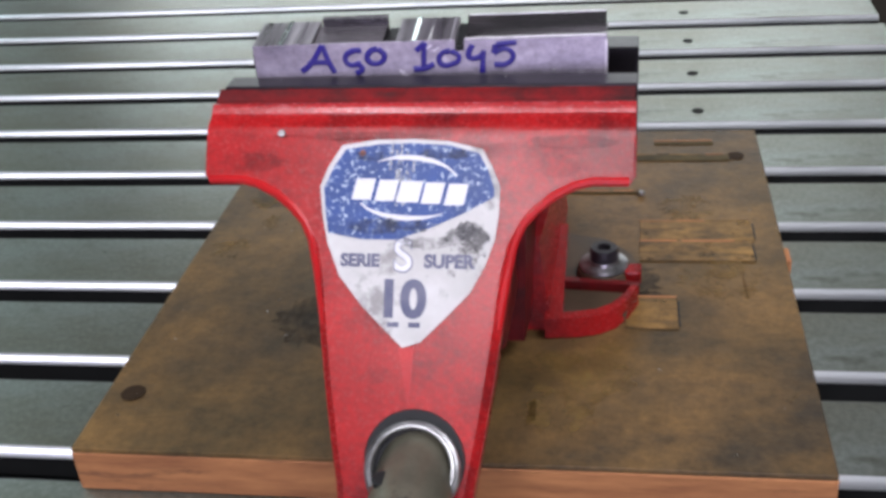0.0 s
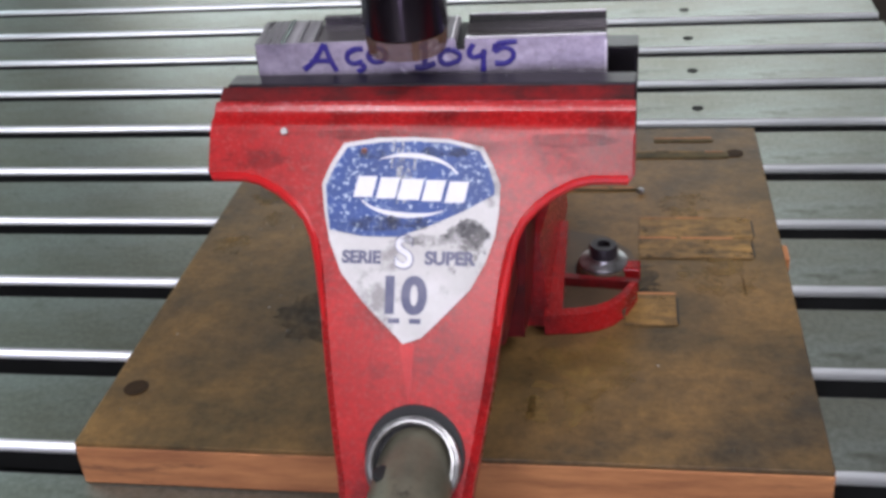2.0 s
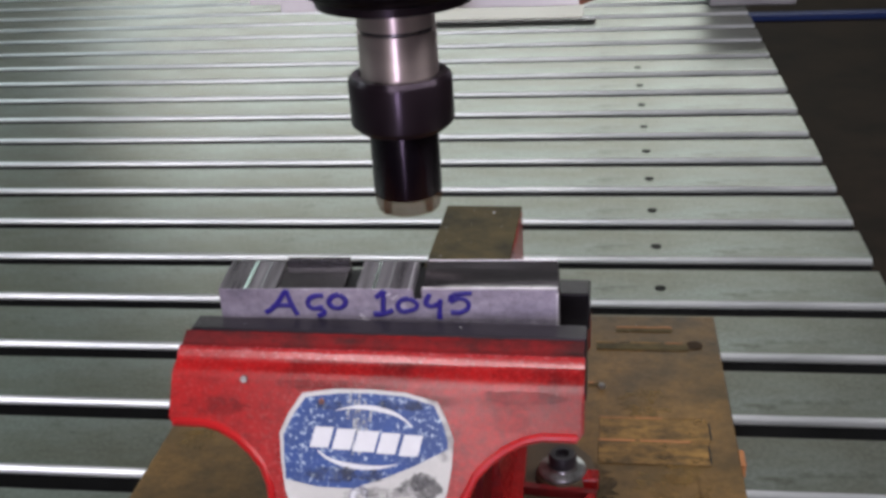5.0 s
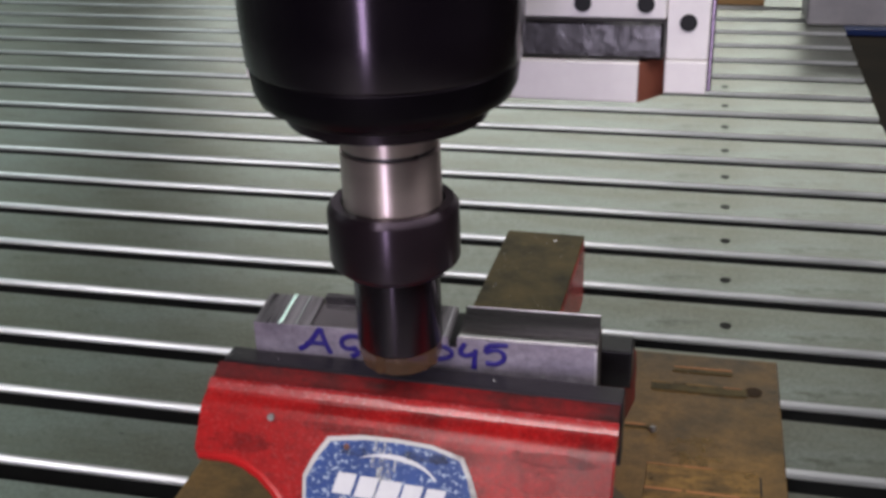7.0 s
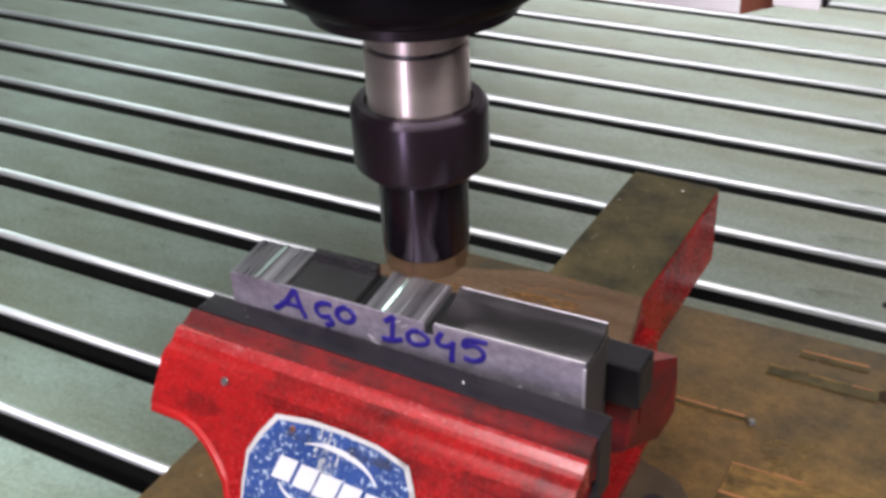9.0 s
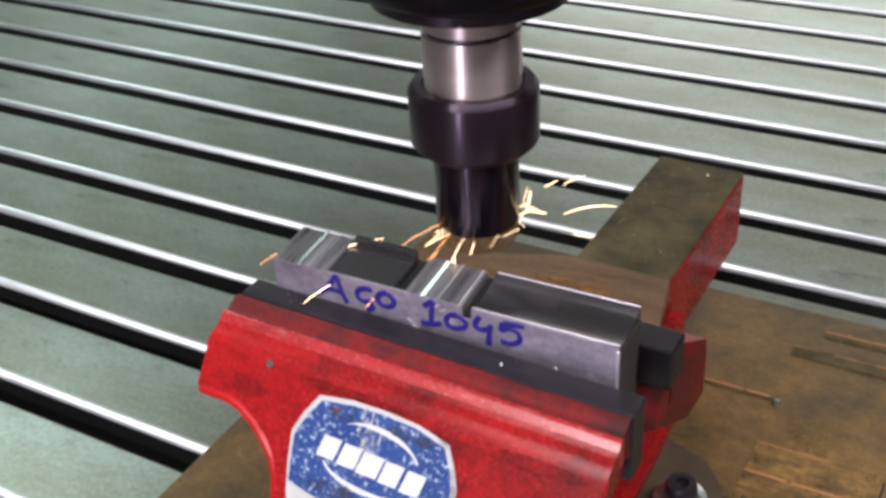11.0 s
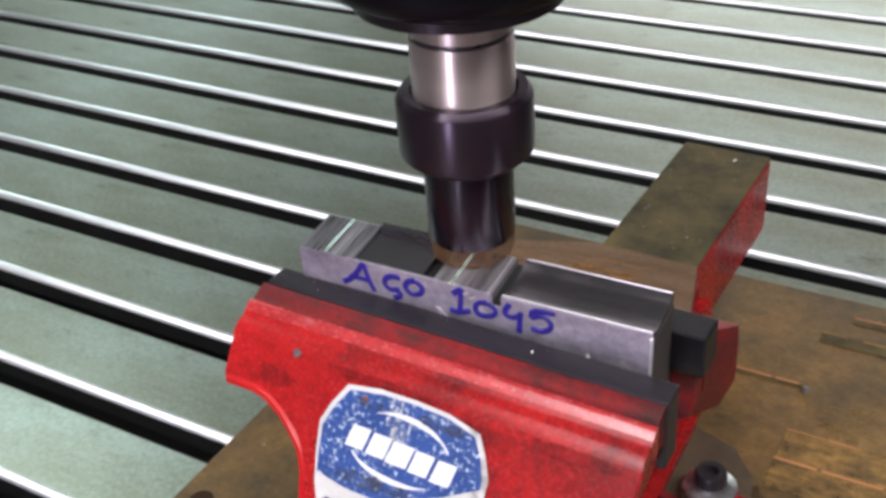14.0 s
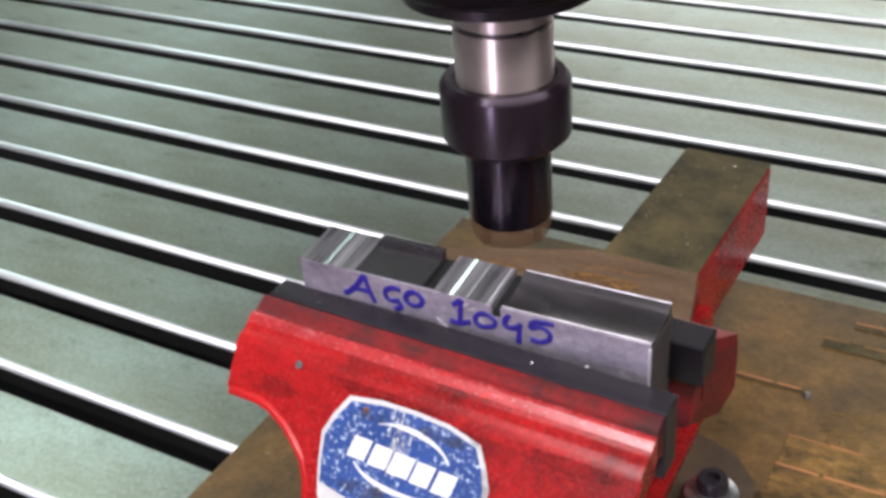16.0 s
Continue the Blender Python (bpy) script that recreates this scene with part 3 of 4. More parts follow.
# ---- sticker on the front of the jaw ----
def on_face(x, z, lift):
    n = Vector((0, -1, 0.694)).normalized()
    return Vector((x, face_y(z), z)) + n * lift


def flat_patch(name, outline, lift, mat, parent, label="", thick=0.0004):
    return part(name, prism([on_face(x, z, lift + thick) for x, z in outline], [on_face(x, z, lift) for x, z in outline]), mat, parent, label)


def face_text(name, text, x, z, size, mat, parent, lift, label, squash=1.0, bold=0.0005):
    cu = bpy.data.curves.new(name, "FONT")
    cu.body, cu.size, cu.align_x, cu.align_y, cu.extrude, cu.offset = text, size, "CENTER", "CENTER", 0.00015, bold
    cu.materials.append(mat)
    ob = new(name, cu)
    ob.parent = parent
    tilt = math.degrees(math.atan2(1, 0.694))
    ob.matrix_basis = Matrix.Translation(on_face(x, z, lift)) @ pose(0, 0, 0, tilt, 0, 0) @ Matrix.Diagonal((squash, 1, 1, 1))
    return tagged(ob, label)


def shield_sticker():
    st = thing("shield_sticker", "scratched white and blue shield-shaped sticker on the red vise", "sticker", at=(CX, 0, 0))
    st.rotation_euler.z = SKEW
    right = [(0.0, 0.2875), (0.022, 0.2865), (0.0425, 0.2825), (0.0485, 0.2740), (0.0535, 0.2640), (0.0530, 0.2500), (0.0510, 0.2380), (0.0455, 0.2250), (0.0370, 0.2120), (0.022, 0.1990), (0.008, 0.1875)]
    left = [(-0.003, 0.1845), (-0.012, 0.1915), (-0.028, 0.2040), (-0.0430, 0.2190), (-0.0510, 0.2350), (-0.0550, 0.2500), (-0.0570, 0.2640), (-0.0520, 0.2740), (-0.0440, 0.2845), (-0.022, 0.2872)]
    flat_patch("sticker_base", right + left, 0.0010, STICKER, st)
    flat_patch("blue_field", [(-0.0415, 0.2825), (-0.02, 0.2850), (0.0, 0.2855), (0.022, 0.2845), (0.0405, 0.2805), (0.0465, 0.2715), (0.0500, 0.2630), (0.0500, 0.2590), (0.030, 0.2500), (0.012, 0.2435), (-0.008, 0.2375),
                              (-0.030, 0.2375), (-0.0510, 0.2405), (-0.0530, 0.2510), (-0.0545, 0.2630), (-0.0490, 0.2730)], 0.0014, BLUE, st, "scratched dark blue upper field")
    rg = random.Random(11)
    for mx, mz, ra in ((0.0395, 0.2385, 0.0090), (0.0345, 0.2290, 0.0070), (0.0430, 0.2330, 0.0050), (0.0300, 0.2420, 0.0035), (0.0255, 0.2215, 0.0030)):
        pts = [(mx + ra * rg.uniform(0.62, 1.12) * math.cos(k * math.tau / 46), mz + ra * rg.uniform(0.50, 0.95) * math.sin(k * math.tau / 46)) for k in range(46)]
        flat_patch("dirt_smudge", pts, 0.0011 + ra * 0.02, SMUDGE, st, "grey dirt smudge")
    flat_patch("casting_seam", [(-0.0060, 0.1850), (0.0040, 0.1850), (0.0022, 0.1620), (0.0014, 0.1560)], 0.0002, RIM, st, "paler red streak under the sticker")
    # emblem: two swooshes and five plain slanted bars
    def arc(a0, a1, rx, rz, th, cz):
        up = [(-0.002 + rx * math.cos(radians(a)), cz + rz * math.sin(radians(a))) for a in np.linspace(a0, a1, 22)]
        inn = [(-0.002 + (rx - 0.0015) * math.cos(radians(a)), cz + (rz - th * math.sin(math.pi * i / 21)) * math.sin(radians(a)))
               for i, a in enumerate(np.linspace(a0, a1, 22))]
        return up + inn[::-1]
    flat_patch("upper_swoosh", arc(22, 128, 0.032, 0.0165, 0.0026, 0.2630), 0.0019, LETTER, st, "white swoosh")
    flat_patch("lower_swoosh", arc(205, 312, 0.033, 0.0150, 0.0026, 0.2620), 0.0019, LETTER, st, "white swoosh")
    rg = random.Random(33)
    for _ in range(16):
        x, z, h = rg.gauss(-0.006, 0.006), rg.uniform(0.262, 0.280), rg.uniform(0.006, 0.018)
        flat_patch("scratch", [(x - 0.0008, z - h / 2), (x + 0.0006, z - h / 2), (x + 0.0008, z + h / 2), (x - 0.0006, z + h / 2)], 0.00182, SCRATCH, st, "white vertical scratch", 0.00006)
    for mx, mz, rx, rz in ((-0.022, 0.2445, 0.022, 0.0045), (0.006, 0.2440, 0.012, 0.0035), (0.034, 0.2390, 0.014, 0.0085), (0.010, 0.2360, 0.016, 0.0040), (0.020, 0.2800, 0.016, 0.0030), (-0.026, 0.2790, 0.010, 0.0030)):
        pts = [(mx + rx * rg.uniform(0.7, 1.1) * math.cos(k * math.tau / 36), mz + rz * rg.uniform(0.6, 1.1) * math.sin(k * math.tau / 36)) for k in range(36)]
        flat_patch("dirt_smudge", pts, 0.0024, DIRT, st, "dark dirt rubbed into the sticker", 0.0002)
    for i in range(5):
        x = -0.030 + i * 0.0142
        w = 0.0118 if i != 2 else 0.0135
        z0 = 0.2572 - i * 0.0006
        flat_patch("emblem_bar", [(x - w / 2 - 0.001, z0), (x + w / 2 - 0.001, z0), (x + w / 2 + 0.002, z0 + 0.0105), (x - w / 2 + 0.002, z0 + 0.0105)], 0.0019, LETTER, st, "white emblem bar")
    face_text("series_word", "SERIE", -0.0305, 0.2268, 0.0104, PRINT, st, 0.0016, "dark printed word")
    face_text("super_word", "SUPER", 0.0240, 0.2268, 0.0108, PRINT, st, 0.0016, "dark printed word")
    face_text("emblem_letter_edge", "S", -0.0040, 0.2290, 0.0275, PRINT, st, 0.0016, "dark outlined letter", 0.95, 0.0010)
    face_text("emblem_letter", "S", -0.0040, 0.2290, 0.0265, LETTER, st, 0.0021, "pale letter", 0.95)
    face_text("size_number", "10", -0.0045, 0.2075, 0.0300, PRINT, st, 0.0016, "worn dark printed number", 1.0, 0.0014)
    for dx in (-0.0085, 0.0045):
        flat_patch("small_print", [(dx - 0.004, 0.1945), (dx + 0.003, 0.1945), (dx + 0.003, 0.1970), (dx - 0.004, 0.1970)], 0.0014, PRINT, st, "worn small print")
    # screw spot and paint chip
    for x, z, m, r in ((-0.0310, 0.2805, COPPER, 0.0022), (-0.083, 0.2905, WASHER, 0.0026)):
        bm = lathe([(r, 0), (r * 0.8, 0.0008)], 14)
        ob = part("rivet", bm, m, st)
        ob.matrix_basis = Matrix.Translation(on_face(x, z, 0.0014)) @ pose(0, 0, 0, 55, 0, 0)


# ---- work piece ----
def steel_bar():
    bar = thing("steel_bar", "milled rectangular steel bar clamped in the vise, with blue marker writing", "steel bar")
    bar.rotation_euler.z = radians(1.15)
    y0, y1, top = -0.0125, 0.0225, 0.3300

    def lean(bm):
        """The milled top rises a little towards the rear."""
        for v in bm.verts:
            if v.co.z > 0.3235:
                v.co.z += (v.co.y - y0) * 0.09
        return bm
    part("bar_body", box(-0.0885, 0.1365, y0, y1, 0.270, 0.3225, 0.0001), BAR, bar, "sawn grey steel body")
    # Cut and notch floors are near-black, their shade in the colour.
    for nm, x0, x1, ya, yb, z, m, lb in (
            ("end_land", -0.0885, -0.0500, y0, y1, top, MILLED, "freshly milled land"),
            ("front_wall", -0.0498, 0.0045, y0, y0 + 0.0016, top - 0.0002, BAR, "thin upper edge of the bar"),
            ("recess_floor", -0.0498, -0.0045, y0 + 0.0018, y1 - 0.0052, top - 0.0016, TROUGH, "milled recess"),
            ("recess_ridge", -0.0480, -0.0045, y1 - 0.0050, y1, top + 0.0032, MILLED_SHADE, "milled ridge"),
            ("cut_floor", -0.0043, 0.0043, y0 + 0.0018, y1, top - 0.0060, SHADE, "narrow cut with its shade in the colour"),
            ("middle_land", 0.0047, 0.0425, y0, y1, top, MILLED, "freshly milled land"),
            ("notch_floor", 0.0427, 0.0478, y0, y1, top - 0.0045, SHADE, "notch with its shade in the colour")):
        part(nm, lean(box(x0, x1, max(ya, y0 + 0.0007), yb, 0.3223, z, 0.00015)), m, bar, lb)
    part("front_skin", box(-0.0885, 0.0424, y0, y0 + 0.0006, 0.3223, top - 0.0002, 0.0001, 1), BAR, bar, "sawn grey steel edge")
    # long trough with raised lips, cut along the bar
    n = 12
    curve = [(y0 + 0.0032 + (y1 - y0 - 0.0064) * k / n, top - 0.0004 - 0.0030 * math.sin(math.pi * (0.12 + 0.88 * k / n)) ** 0.8) for k in range(n)]
    sect = [(y0 + 0.0006, 0.3223), (y0 + 0.0006, top), (y0 + 0.0020, top)] + curve + [(y1 - 0.0022, top + 0.0006), (y1, top + 0.0008), (y1, 0.3223)]
    part("trough_front", box(0.0480, 0.1364, y0, y0 + 0.00058, 0.3223, top - 0.0004, 0.0001, 1), BAR, bar, "sawn grey steel edge")
    part("trough", lean(prism([(0.0480, y, z) for y, z in sect], [(0.1364, y, z) for y, z in sect])), TROUGH, bar, "shiny milled trough", smooth=True)
    part("front_lip", box(0.0482, 0.1362, y0 + 0.0008, y0 + 0.0017, top - 0.0001, top + 0.0004, 0.0002, 1), KEEN, bar, "bright line along the trough")
    part("rear_line", lean(box(0.0490, 0.1362, y1 - 0.0008, y1 - 0.0001, top + 0.0006, top + 0.0012, 0.0002, 1)), KEEN, bar, "bright line on the rear edge")
    part("keen_edge", box(0.1350, 0.1368, y0 - 0.0003, y0 + 0.0006, 0.2905, top - 0.0030, 0.0003, 1), KEEN, bar, "bright strip at the corner")
    # End face is darker than the bar: its shade is in the colour.
    part("sawn_end", box(0.1366, 0.1371, y0 + 0.0008, y1 - 0.0003, 0.2705, top - 0.0035, 0.0001, 1), SAWN, bar, "brownish sawn end face, darkened for its shade")
    # narrow slanted facets added to catch a lamp, in place of reflected bands
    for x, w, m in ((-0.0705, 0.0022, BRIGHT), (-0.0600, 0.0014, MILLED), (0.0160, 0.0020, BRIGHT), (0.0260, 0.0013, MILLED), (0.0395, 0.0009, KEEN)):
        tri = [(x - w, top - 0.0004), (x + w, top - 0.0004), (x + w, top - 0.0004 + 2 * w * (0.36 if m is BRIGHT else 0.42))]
        part("glint_facet", lean(prism([(a, y0 + 0.0004, z) for a, z in tri], [(a, y1 - 0.0004, z) for a, z in tri])), m, bar, "slanted facet added for a bright reflected band")
    for x, z, w, h, lean in ((0.0075, 0.3100, 0.0035, 0.0016, -0.002), (0.0100, 0.3070, 0.0060, 0.0022, -0.003), (0.0250, 0.3255, 0.0050, 0.0009, 0.003), (0.0300, 0.3240, 0.0040, 0.0008, 0.003)):
        q = [(x - w / 2, z - lean / 2 - h / 2), (x + w / 2, z + lean / 2 - h / 2), (x + w / 2, z + lean / 2 + h / 2), (x - w / 2, z - lean / 2 + h / 2)]
        part("scratch", prism([(a, y0 - 0.0004, b) for a, b in q], [(a, y0 + 0.0002, b) for a, b in q]), KEEN, bar, "bright nick in the steel")
    strokes = [
        [(-0.058, 0.3135), (-0.052, 0.3180), (-0.0425, 0.3315)], [(-0.0425, 0.3315), (-0.0400, 0.3210), (-0.0365, 0.3120)], [(-0.0535, 0.3185), (-0.047, 0.3195), (-0.0385, 0.3190)],
        [(-0.0175, 0.3270), (-0.024, 0.3265), (-0.0285, 0.3220), (-0.0265, 0.3175), (-0.0185, 0.3180)], [(-0.0215, 0.3175), (-0.0180, 0.3145), (-0.0225, 0.3110)],
        [(-0.0070, 0.3280), (-0.0125, 0.3255), (-0.0140, 0.3205), (-0.0080, 0.3175), (-0.0030, 0.3225), (-0.0070, 0.3280)],
        [(0.0175, 0.3255), (0.0235, 0.3310)], [(0.0235, 0.3310), (0.0222, 0.3220), (0.0215, 0.3130)], [(0.0150, 0.3130), (0.0215, 0.3132), (0.0285, 0.3160)],
        [(0.0395, 0.3250), (0.0330, 0.3225), (0.0325, 0.3165), (0.0395, 0.3155), (0.0445, 0.3200), (0.0395, 0.3250)],
        [(0.0535, 0.3285), (0.0505, 0.3215), (0.0520, 0.3190)], [(0.0515, 0.3190), (0.0560, 0.3195), (0.0590, 0.3210)], [(0.0602, 0.3245), (0.0594, 0.3175), (0.0588, 0.3095)],
        [(0.0810, 0.3292), (0.0740, 0.3288), (0.0680, 0.3280)], [(0.0680, 0.3280), (0.0665, 0.3225)], [(0.0665, 0.3225), (0.0740, 0.3250), (0.0785, 0.3205), (0.0745, 0.3150), (0.0665, 0.3145)],
    ]
    for line in strokes:
        cu = bpy.data.curves.new("ink_stroke", "CURVE")
        cu.dimensions, cu.bevel_depth, cu.bevel_resolution = "3D", 0.0018, 2
        cu.use_fill_caps = True
        sp = cu.splines.new("BEZIER")
        sp.bezier_points.add(len(line) - 1)
        for p, (x, z) in zip(sp.bezier_points, line):
            p.co = (x, 0, 0.3096 + (z - 0.311) * 0.96)
            p.handle_left_type = p.handle_right_type = "AUTO"
            p.radius = random.uniform(0.85, 1.15)
        cu.materials.append(INK)
        ob = new("ink_stroke", cu)
        ob.parent = bar
        ob.matrix_basis = Matrix.Translation((0, y0 - 0.0002, 0)) @ Matrix.Diagonal((1, 0.30, 1, 1))
        tagged(ob, "blue marker stroke")


# ---- spindle head ----
def spindle():
    head = thing("milling_spindle", "black milling spindle with collet chuck and rotating end mill", "milling spindle", at=(0.0165, 0, 0))
    part("spindle_nose", lathe([(0.060, 0.5212), (0.0742, 0.5212), (0.0748, 0.5222), (0.0762, 0.5450), (0.0777, 0.70)], 96), DARK, head, "black spindle nose", smooth=True)
    part("nose_ring", lathe([(0.0600, 0.5208), (0.0728, 0.5208), (0.0736, 0.5195), (0.0722, 0.5075), (0.0690, 0.5010), (0.0585, 0.4948), (0.050, 0.4948)], 96), NOSE, head, "matt black lower ring of the nose", smooth=True)
    part("drive_flange", lathe([(0.052, 0.4960), (0.0572, 0.4946), (0.0560, 0.4885), (0.0540, 0.4878), (0.0480, 0.4878), (0.0440, 0.4930)], 96), NUTM, head, "brownish flange", smooth=True)
    part("spindle_housing", box(-0.11, 0.11, -0.11, 0.14, 0.70, 1.10, 0.01), DARK, head, "dark spindle housing")
    part("holder_shank", lathe([(0.0285, 0.4350), (0.0285, 0.4678), (0.0281, 0.4683), (0.0270, 0.4683)], 72), SILVER, head, "ground steel tool holder", smooth=True)
    # The groove's own shade is painted in with darker steel.
    part("holder_groove", lathe([(0.0262, 0.4680), (0.0266, 0.4680), (0.0266, 0.4708), (0.0262, 0.4708)], 72), MILLED_SHADE, head, "turned groove with its shade in the colour", smooth=True)
    part("holder_neck", lathe([(0.0270, 0.4706), (0.0279, 0.4707), (0.0281, 0.4714), (0.0281, 0.4910)], 72), SILVER, head, "ground steel neck", smooth=True)
    part("collet_nut", lathe([(0.0275, 0.3962), (0.0335, 0.3958), (0.0376, 0.3998), (0.0383, 0.4012), (0.0383, 0.4318), (0.0378, 0.4334), (0.0352, 0.4365), (0.0300, 0.4365), (0.0295, 0.432)], 72), NUTM, head, "dark brown collet nut", smooth=True)
    cutter = part("end_mill", lathe([(0.0200, 0.3440), (0.0245, 0.3435), (0.0258, 0.3460), (0.0258, 0.3940), (0.0240, 0.3960)], 72), DARK, head, "black indexable end mill body", smooth=True)
    # Half-clear brown ring added in place of the spinning inserts' blur.
    part("cutter_tip", lathe([(0.0180, 0.3318), (0.0234, 0.3318), (0.0250, 0.3370), (0.0254, 0.3438), (0.0200, 0.3442)], 72), INSERT, cutter, "half-clear brown ring for the blur of spinning inserts", smooth=True)
    for k in range(4):
        ob = part("insert", box(0.0195, 0.0249, -0.001, 0.003, 0.3320, 0.3430, 0.0004, 1), INSERT, cutter, "coppery carbide insert")
        ob.matrix_basis = pose(0, 0, 0, 0, 0, 90 * k)
    # guide carriage behind the spindle
    d = 0.190
    part("lower_block", box(-0.140, 0.1255, d, d + 0.05, 0.4370, 0.4660, 0.0015), WHITE, head, "bright machined steel block")
    w = [(0.1255, d), (0.1420, d + 0.022), (0.1420, d + 0.05), (0.1255, d + 0.05)]
    part("end_wedge", prism([(x, y, 0.4375) for x, y in w], [(x, y, 0.4655) for x, y in w], 0.0008), COPPER, head, "reddish brown end wedge")
    part("greasy_bearing", box(-0.135, 0.1420, d + 0.004, d + 0.06, 0.4665, 0.4940, 0.003), GREASE, head, "black greasy guide bearing")
    for sx in (0.1425, -0.171):
        part("end_plate", box(sx, sx + 0.029, d + 0.012, d + 0.060, 0.4660, 0.5400, 0.0012), WHITE, head, "bright end plate with a hole")
        part("end_foot", box(sx, sx + 0.029, d + 0.010, d + 0.060, 0.4420, 0.4655, 0.0012), WHITE, head, "bright end foot")
        part("end_seal", box(sx + 0.0292, sx + 0.0325, d + 0.014, d + 0.060, 0.4430, 0.5400, 0.0008), DARK, head, "dark end seal")
    part("guide_plate", box(-0.130, 0.1420, d + 0.008, d + 0.06, 0.4945, 0.560, 0.0015), WHITE, head, "bright steel plate with bolt holes")
    # Dark discs painted as the shade inside bolt holes.
    for x, z, dy in ((0.157, 0.492, 0.0118), (0.085, 0.505, 0.0078), (0.128, 0.505, 0.0078), (-0.100, 0.505, 0.0078), (-0.157, 0.492, 0.0118)):
        part("bolt_hole", lathe([(0.0060, 0), (0.0060, -0.0012), (0.0045, -0.0013)], 20, "y", (x, d + dy, z)), SHADE, head, "dark disc as the shade of a bolt hole")
    return head, cutter


def far_things():
    rail = thing("floor_rail", "blue painted steel rail on the dark workshop floor", "rail")
    part("rail_bar", box(0.75, 3.6, 5.60, 5.66, -0.8995, -0.860, 0.006), CABLEM, rail)
    plate = thing("flat_plate", "beige steel plate lying on the slotted table", "plate")
    part("plate_body", box(-0.34, 0.12, 2.035, 2.45, 0.001, 0.012, 0.001), BEIGE, plate)
    part("plate_edge", box(-0.34, 0.150, 2.022, 2.0345, 0.001, 0.010, 0.0015), GREASE, plate, "dark front edge")
    strip = thing("wooden_strip", "yellowish wooden strip lying on the slotted table", "wood strip")
    part("strip_body", box(0.17, 0.34, 2.355, 2.42, 0.001, 0.022, 0.002), STRIPW, strip)
    blk = thing("clamp_block", "grey steel block standing at the table edge", "block")
    part("block_body", box(0.43, 0.64, 2.15, 2.32, 0.001, 0.14, 0.006), GREYBOX, blk)
    part("block_cap", box(0.425, 0.645, 2.145, 2.325, 0.1405, 0.16, 0.004), BEIGE, blk, "paler top cap")


SPARK = glow("spark_glow", (1.0, 0.72, 0.42), 6.0)
EMBER = glow("ember_glow", (1.0, 0.40, 0.14), 3.0)
SPARKS = []


def spark_mesh(length, bend, fork, mat):
    """A thin curved streak along x, thickest in its middle, some with a forked end."""
    bm = bmesh.new()
    def streak(p0, p1, sag, r):
        rings = []
        for i in range(6):
            f = i / 5
            c = Vector(p0).lerp(Vector(p1), f) + Vector((0, 0, sag * 4 * f * (1 - f)))
            w = r * (0.25 + 0.75 * math.sin(math.pi * (0.12 + 0.76 * f)))
            rings.append([bm.verts.new(c + Vector((0, w * math.cos(a), w * math.sin(a)))) for a in (0, 1.57, 3.14, 4.71)])
        for a, b in zip(rings, rings[1:]):
            for k in range(4):
                bm.faces.new((a[k], a[(k + 1) % 4], b[(k + 1) % 4], b[k]))
        bm.faces.new(rings[0][::-1])
        bm.faces.new(rings[-1])
    streak((-length / 2, 0, 0), (length / 2, 0, 0), bend * 0.5, 0.00024)
    if fork:
        e = length / 2
        streak((e * 0.7, 0, 0), (e * 1.25, 0.006, 0.007), 0, 0.00020)
        streak((e * 0.8, 0, 0), (e * 1.2, -0.005, -0.007), 0, 0.00020)
    bmesh.ops.recalc_face_normals(bm, faces=bm.faces)
    me = bpy.data.meshes.new("spark")
    bm.to_mesh(me)
    bm.free()
    me.materials.append(mat)
    return me


def spark_showers():
    rng = random.Random(7)
    shapes = [spark_mesh(ln, b, f, m) for m in (SPARK, SPARK, EMBER) for ln, b, f in ((0.034, 0.005, 0), (0.060, 0.012, 0), (0.095, 0.014, 0), (0.040, 0.006, 1), (0.016, 0.002, 0), (0.026, 0.004, 1), (0.012, 0.0, 0))]
    # start, end of the shower, number of sparks, cutter's y at its start and end, bearing and speed of the forward jet
    for t0, t1, count, ya, yb, jet, quick in ((1.00, 1.50, 120, 0.048, 0.012, 232, 1.0), (5.95, 6.58, 300, 0.060, -0.002, 250, 0.62), (10.95, 11.62, 300, 0.065, 0.000, 232, 1.0)):
        shower = thing("spark_shower", "shower of glowing orange sparks thrown from the cutter", "sparks")
        for _ in range(count):
            born = rng.uniform(t0, t1)
            y = ya + (yb - ya) * (born - t0) / (t1 - t0)
            way_out = rng.random()
            if way_out < 0.50:
                az, el, v = rng.gauss(38, 24), rng.gauss(20, 13), rng.uniform(0.6, 2.6)
            elif way_out < 0.80:
                az, el, v = rng.gauss(jet, 20 * quick), rng.gauss(-9, 8), quick * rng.uniform(1.0, 3.2)
            else:
                az, el, v = rng.uniform(0, 360), rng.gauss(18, 14), rng.uniform(0.3, 2.0)
            az, el = radians(az), radians(el)
            way = Vector((math.cos(az) * math.cos(el), math.sin(az) * math.cos(el), math.sin(el)))
            start = Vector((0.0165 + 0.022 * math.cos(az), y + 0.018 * math.sin(az), 0.337))
            life = 0.05 + 0.20 * rng.random() ** 1.7
            ob = new("spark", rng.choice(shapes))
            ob.parent = shower
            SPARKS.append((ob, born, life, start, way * v))


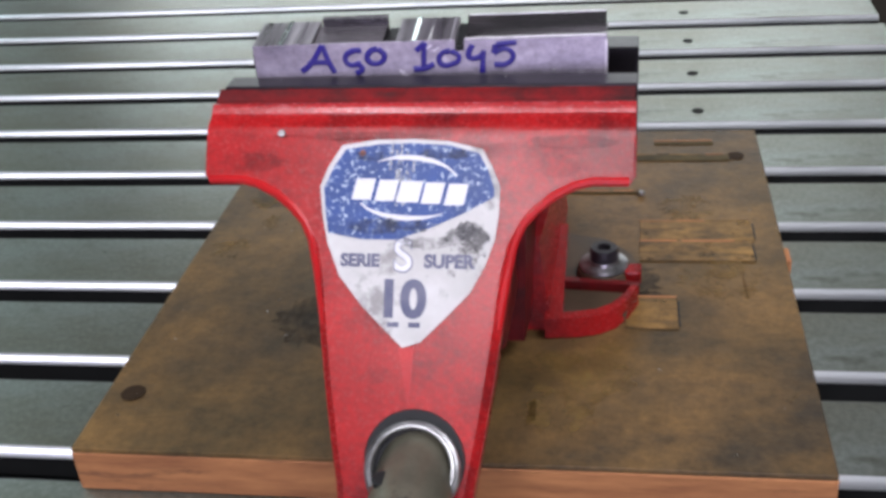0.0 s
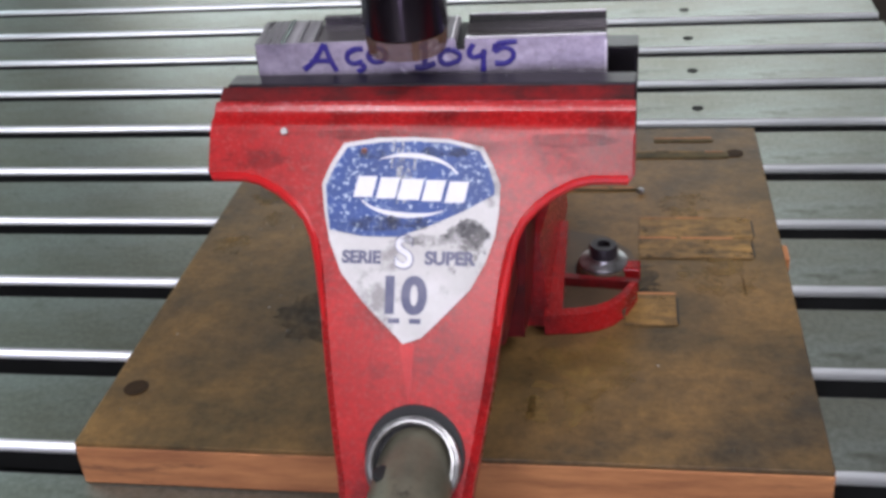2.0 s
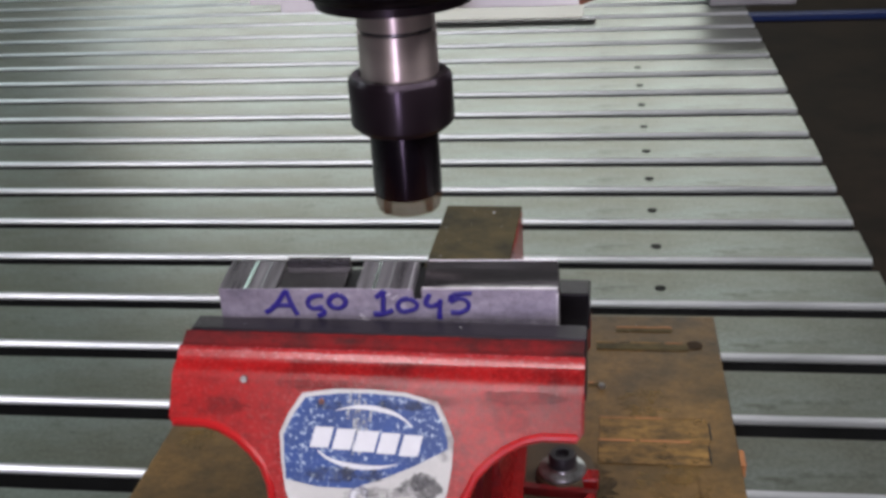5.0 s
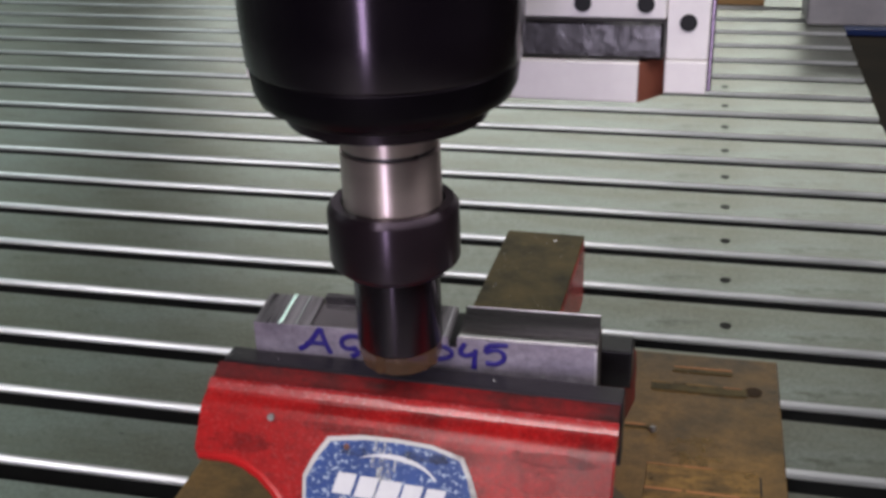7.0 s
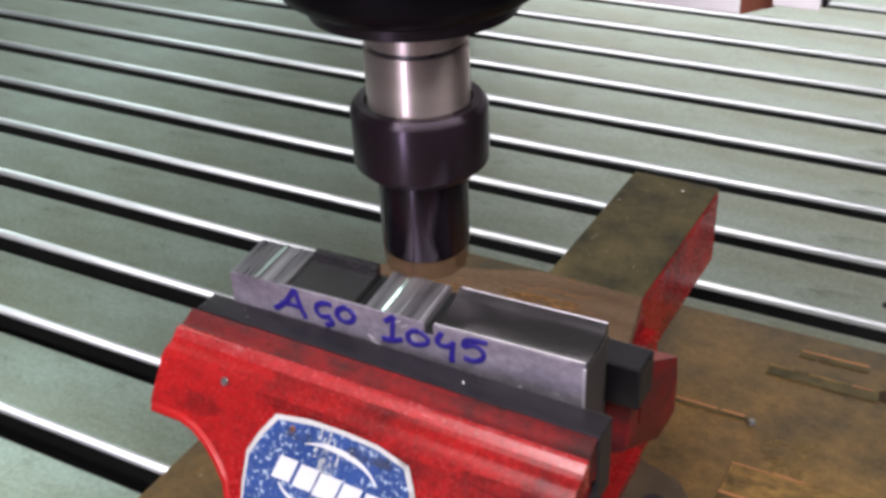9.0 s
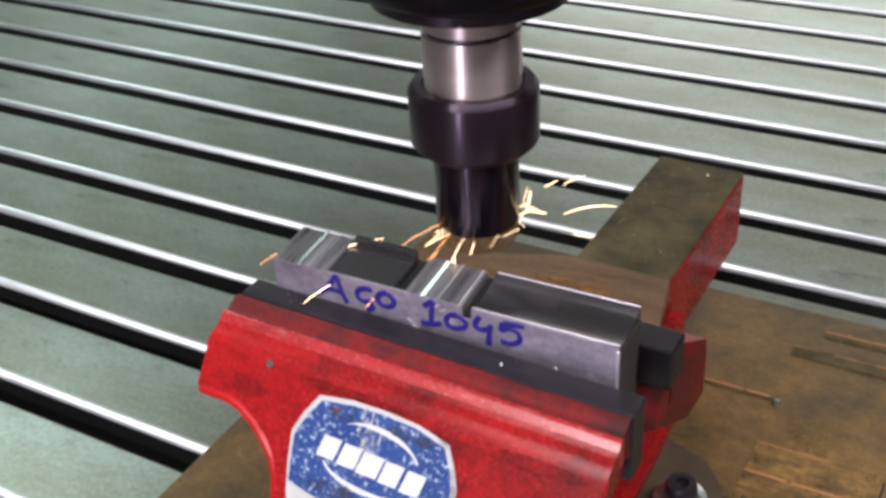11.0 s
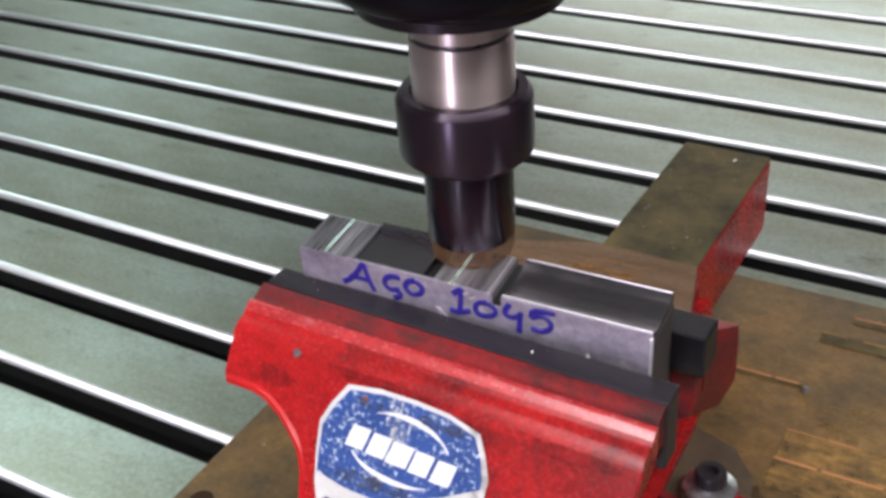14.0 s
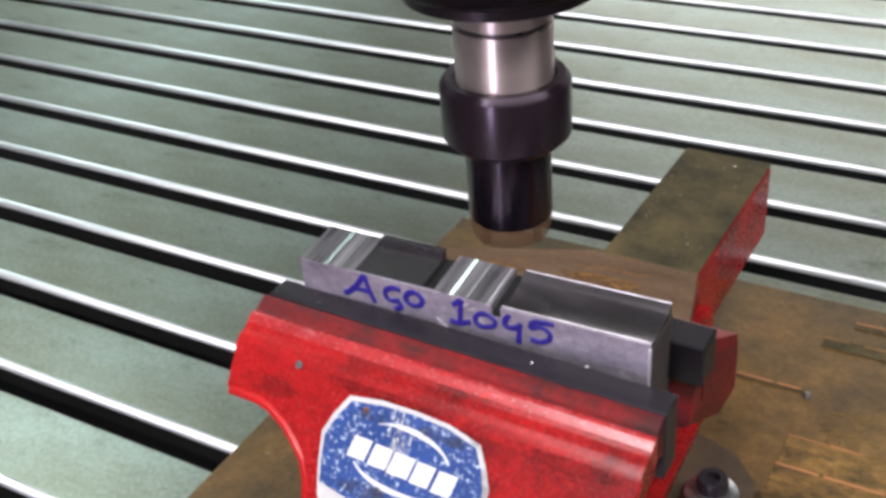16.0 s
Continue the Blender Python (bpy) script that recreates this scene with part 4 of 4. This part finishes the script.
def metal_chips():
    rng = random.Random(3)
    bm = bmesh.new()
    def chip(x, y, z, r):
        p = [Vector((x, y, z)) + Vector((rng.uniform(-r, r), rng.uniform(-r, r), rng.uniform(0, r))) for _ in range(4)]
        vs = [bm.verts.new(q) for q in p]
        for a, b, c in ((0, 1, 2), (0, 2, 3), (0, 3, 1), (1, 3, 2)):
            bm.faces.new((vs[a], vs[b], vs[c]))
    for _ in range(70):
        x, y = rng.uniform(-0.25, 0.28), rng.uniform(-0.07, 0.46)
        if abs(x - CX) > 0.14 or y > 0.5:
            chip(x, y, 0.0412, rng.choice((0.0008, 0.0012, 0.0020)))
    for _ in range(40):
        chip(CX + rng.uniform(-0.042, 0.044), rng.uniform(0.30, 0.50), 0.1665, rng.choice((0.0007, 0.0011, 0.0018)))
    for _ in range(16):
        chip(CX + rng.uniform(-0.125, 0.128), rng.uniform(-0.029, -0.016), 0.3116, rng.choice((0.0006, 0.0012)))
    for _ in range(50):
        chip(rng.uniform(-1.2, 0.5), SLOT_Y + (rng.randrange(-8, 6) + 0.5) * PITCH + rng.uniform(-0.04, 0.04), 0.0002, rng.choice((0.0008, 0.0014)))
    specks = bmesh.new()
    for _ in range(90):
        x, y = rng.uniform(-1.3, 0.5), SLOT_Y + (rng.randrange(-8, 10) + 0.5) * PITCH + rng.uniform(-0.042, 0.038)
        r, n, turn = rng.choice((0.0015, 0.0025, 0.004)), 7, rng.uniform(0, 3)
        loop = [(x + r * rng.uniform(0.5, 1.2) * math.cos(k * math.tau / n + turn), y + 0.6 * r * rng.uniform(0.5, 1.2) * math.sin(k * math.tau / n + turn)) for k in range(n)]
        lid = [specks.verts.new((a, b, 0.0003)) for a, b in loop]
        foot = [specks.verts.new((a, b, 0.00002)) for a, b in loop]
        specks.faces.new(lid)
        for k in range(n):
            specks.faces.new((foot[k], foot[(k + 1) % n], lid[(k + 1) % n], lid[k]))
    tagged(part("oil_specks", specks, OIL), "small dark oil specks on the steel table", "oil specks", kind="stuff")
    tagged(part("metal_chips", bm, WASHER), "tiny bright metal chips scattered about", "metal chips", kind="stuff")


room()
machine_table()
wood_board()
bench_vise()
shield_sticker()
steel_bar()
HEAD, CUTTER = spindle()
far_things()
spark_showers()
metal_chips()


def motions():
    line = [(0, 0.016, 0.092), (0.5, 0.016, 0.074), (1.0, 0.016, 0.048), (1.5, 0.016, 0.014), (2.0, 0.016, -0.032), (2.5, 0.016, -0.070), (3.0, 0.015, -0.060), (3.5, 0.015, -0.008), (4.0, 0.017, 0.085),
            (4.5, 0.018, 0.118), (5.0, 0.019, 0.124), (5.5, 0.020, 0.105), (6.0, 0.021, 0.055), (6.5, 0.022, 0.003), (7.0, 0.020, -0.041), (7.5, 0.019, -0.085), (8.0, 0.013, -0.078), (8.5, 0.011, -0.044),
            (9.0, 0.014, 0.045), (9.5, 0.015, 0.110), (10.0, 0.016, 0.124), (10.5, 0.017, 0.108), (11.0, 0.017, 0.060), (11.5, 0.017, 0.009), (12.0, 0.017, -0.036), (12.5, 0.0155, -0.0785), (13.0, 0.0108, -0.0815),
            (13.5, 0.0090, -0.0585), (14.0, 0.0118, 0.0247), (14.5, 0.014, 0.106), (15.0, 0.014, 0.123), (15.5, 0.016, 0.110), (16.0, 0.018, 0.065)]
    walk(HEAD, [(t, pose(x, y, 0)) for t, x, y in line])
    walk(CUTTER, [(k * 0.1, pose(0, 0, 0, 0, 0, -80 * k)) for k in range(161)])
    rest = pose(0.02, 0.005, 0.29)
    for ob, born, life, start, vel in SPARKS:
        rows = [(0, rest), (born - 1 / FPS, rest)]
        steps = max(2, round(life * FPS))
        for k in range(steps + 1):
            age = k / FPS
            p = start + vel * age * (1 - 0.9 * age) + Vector((0, 0, -4.9 * age * age))
            d = vel * (1 - 1.8 * age) + Vector((0, 0, -9.8 * age))
            rows.append((born + age, Matrix.Translation(p) @ d.to_track_quat("X", "Z").to_matrix().to_4x4()))
        # burnt out, it drops under the table
        end = rows[-1][1].copy()
        end.translation = (p.x, p.y, -0.20)
        rows += [(born + age + 1 / FPS, end), (16, end)]
        walk(ob, rows)


motions()
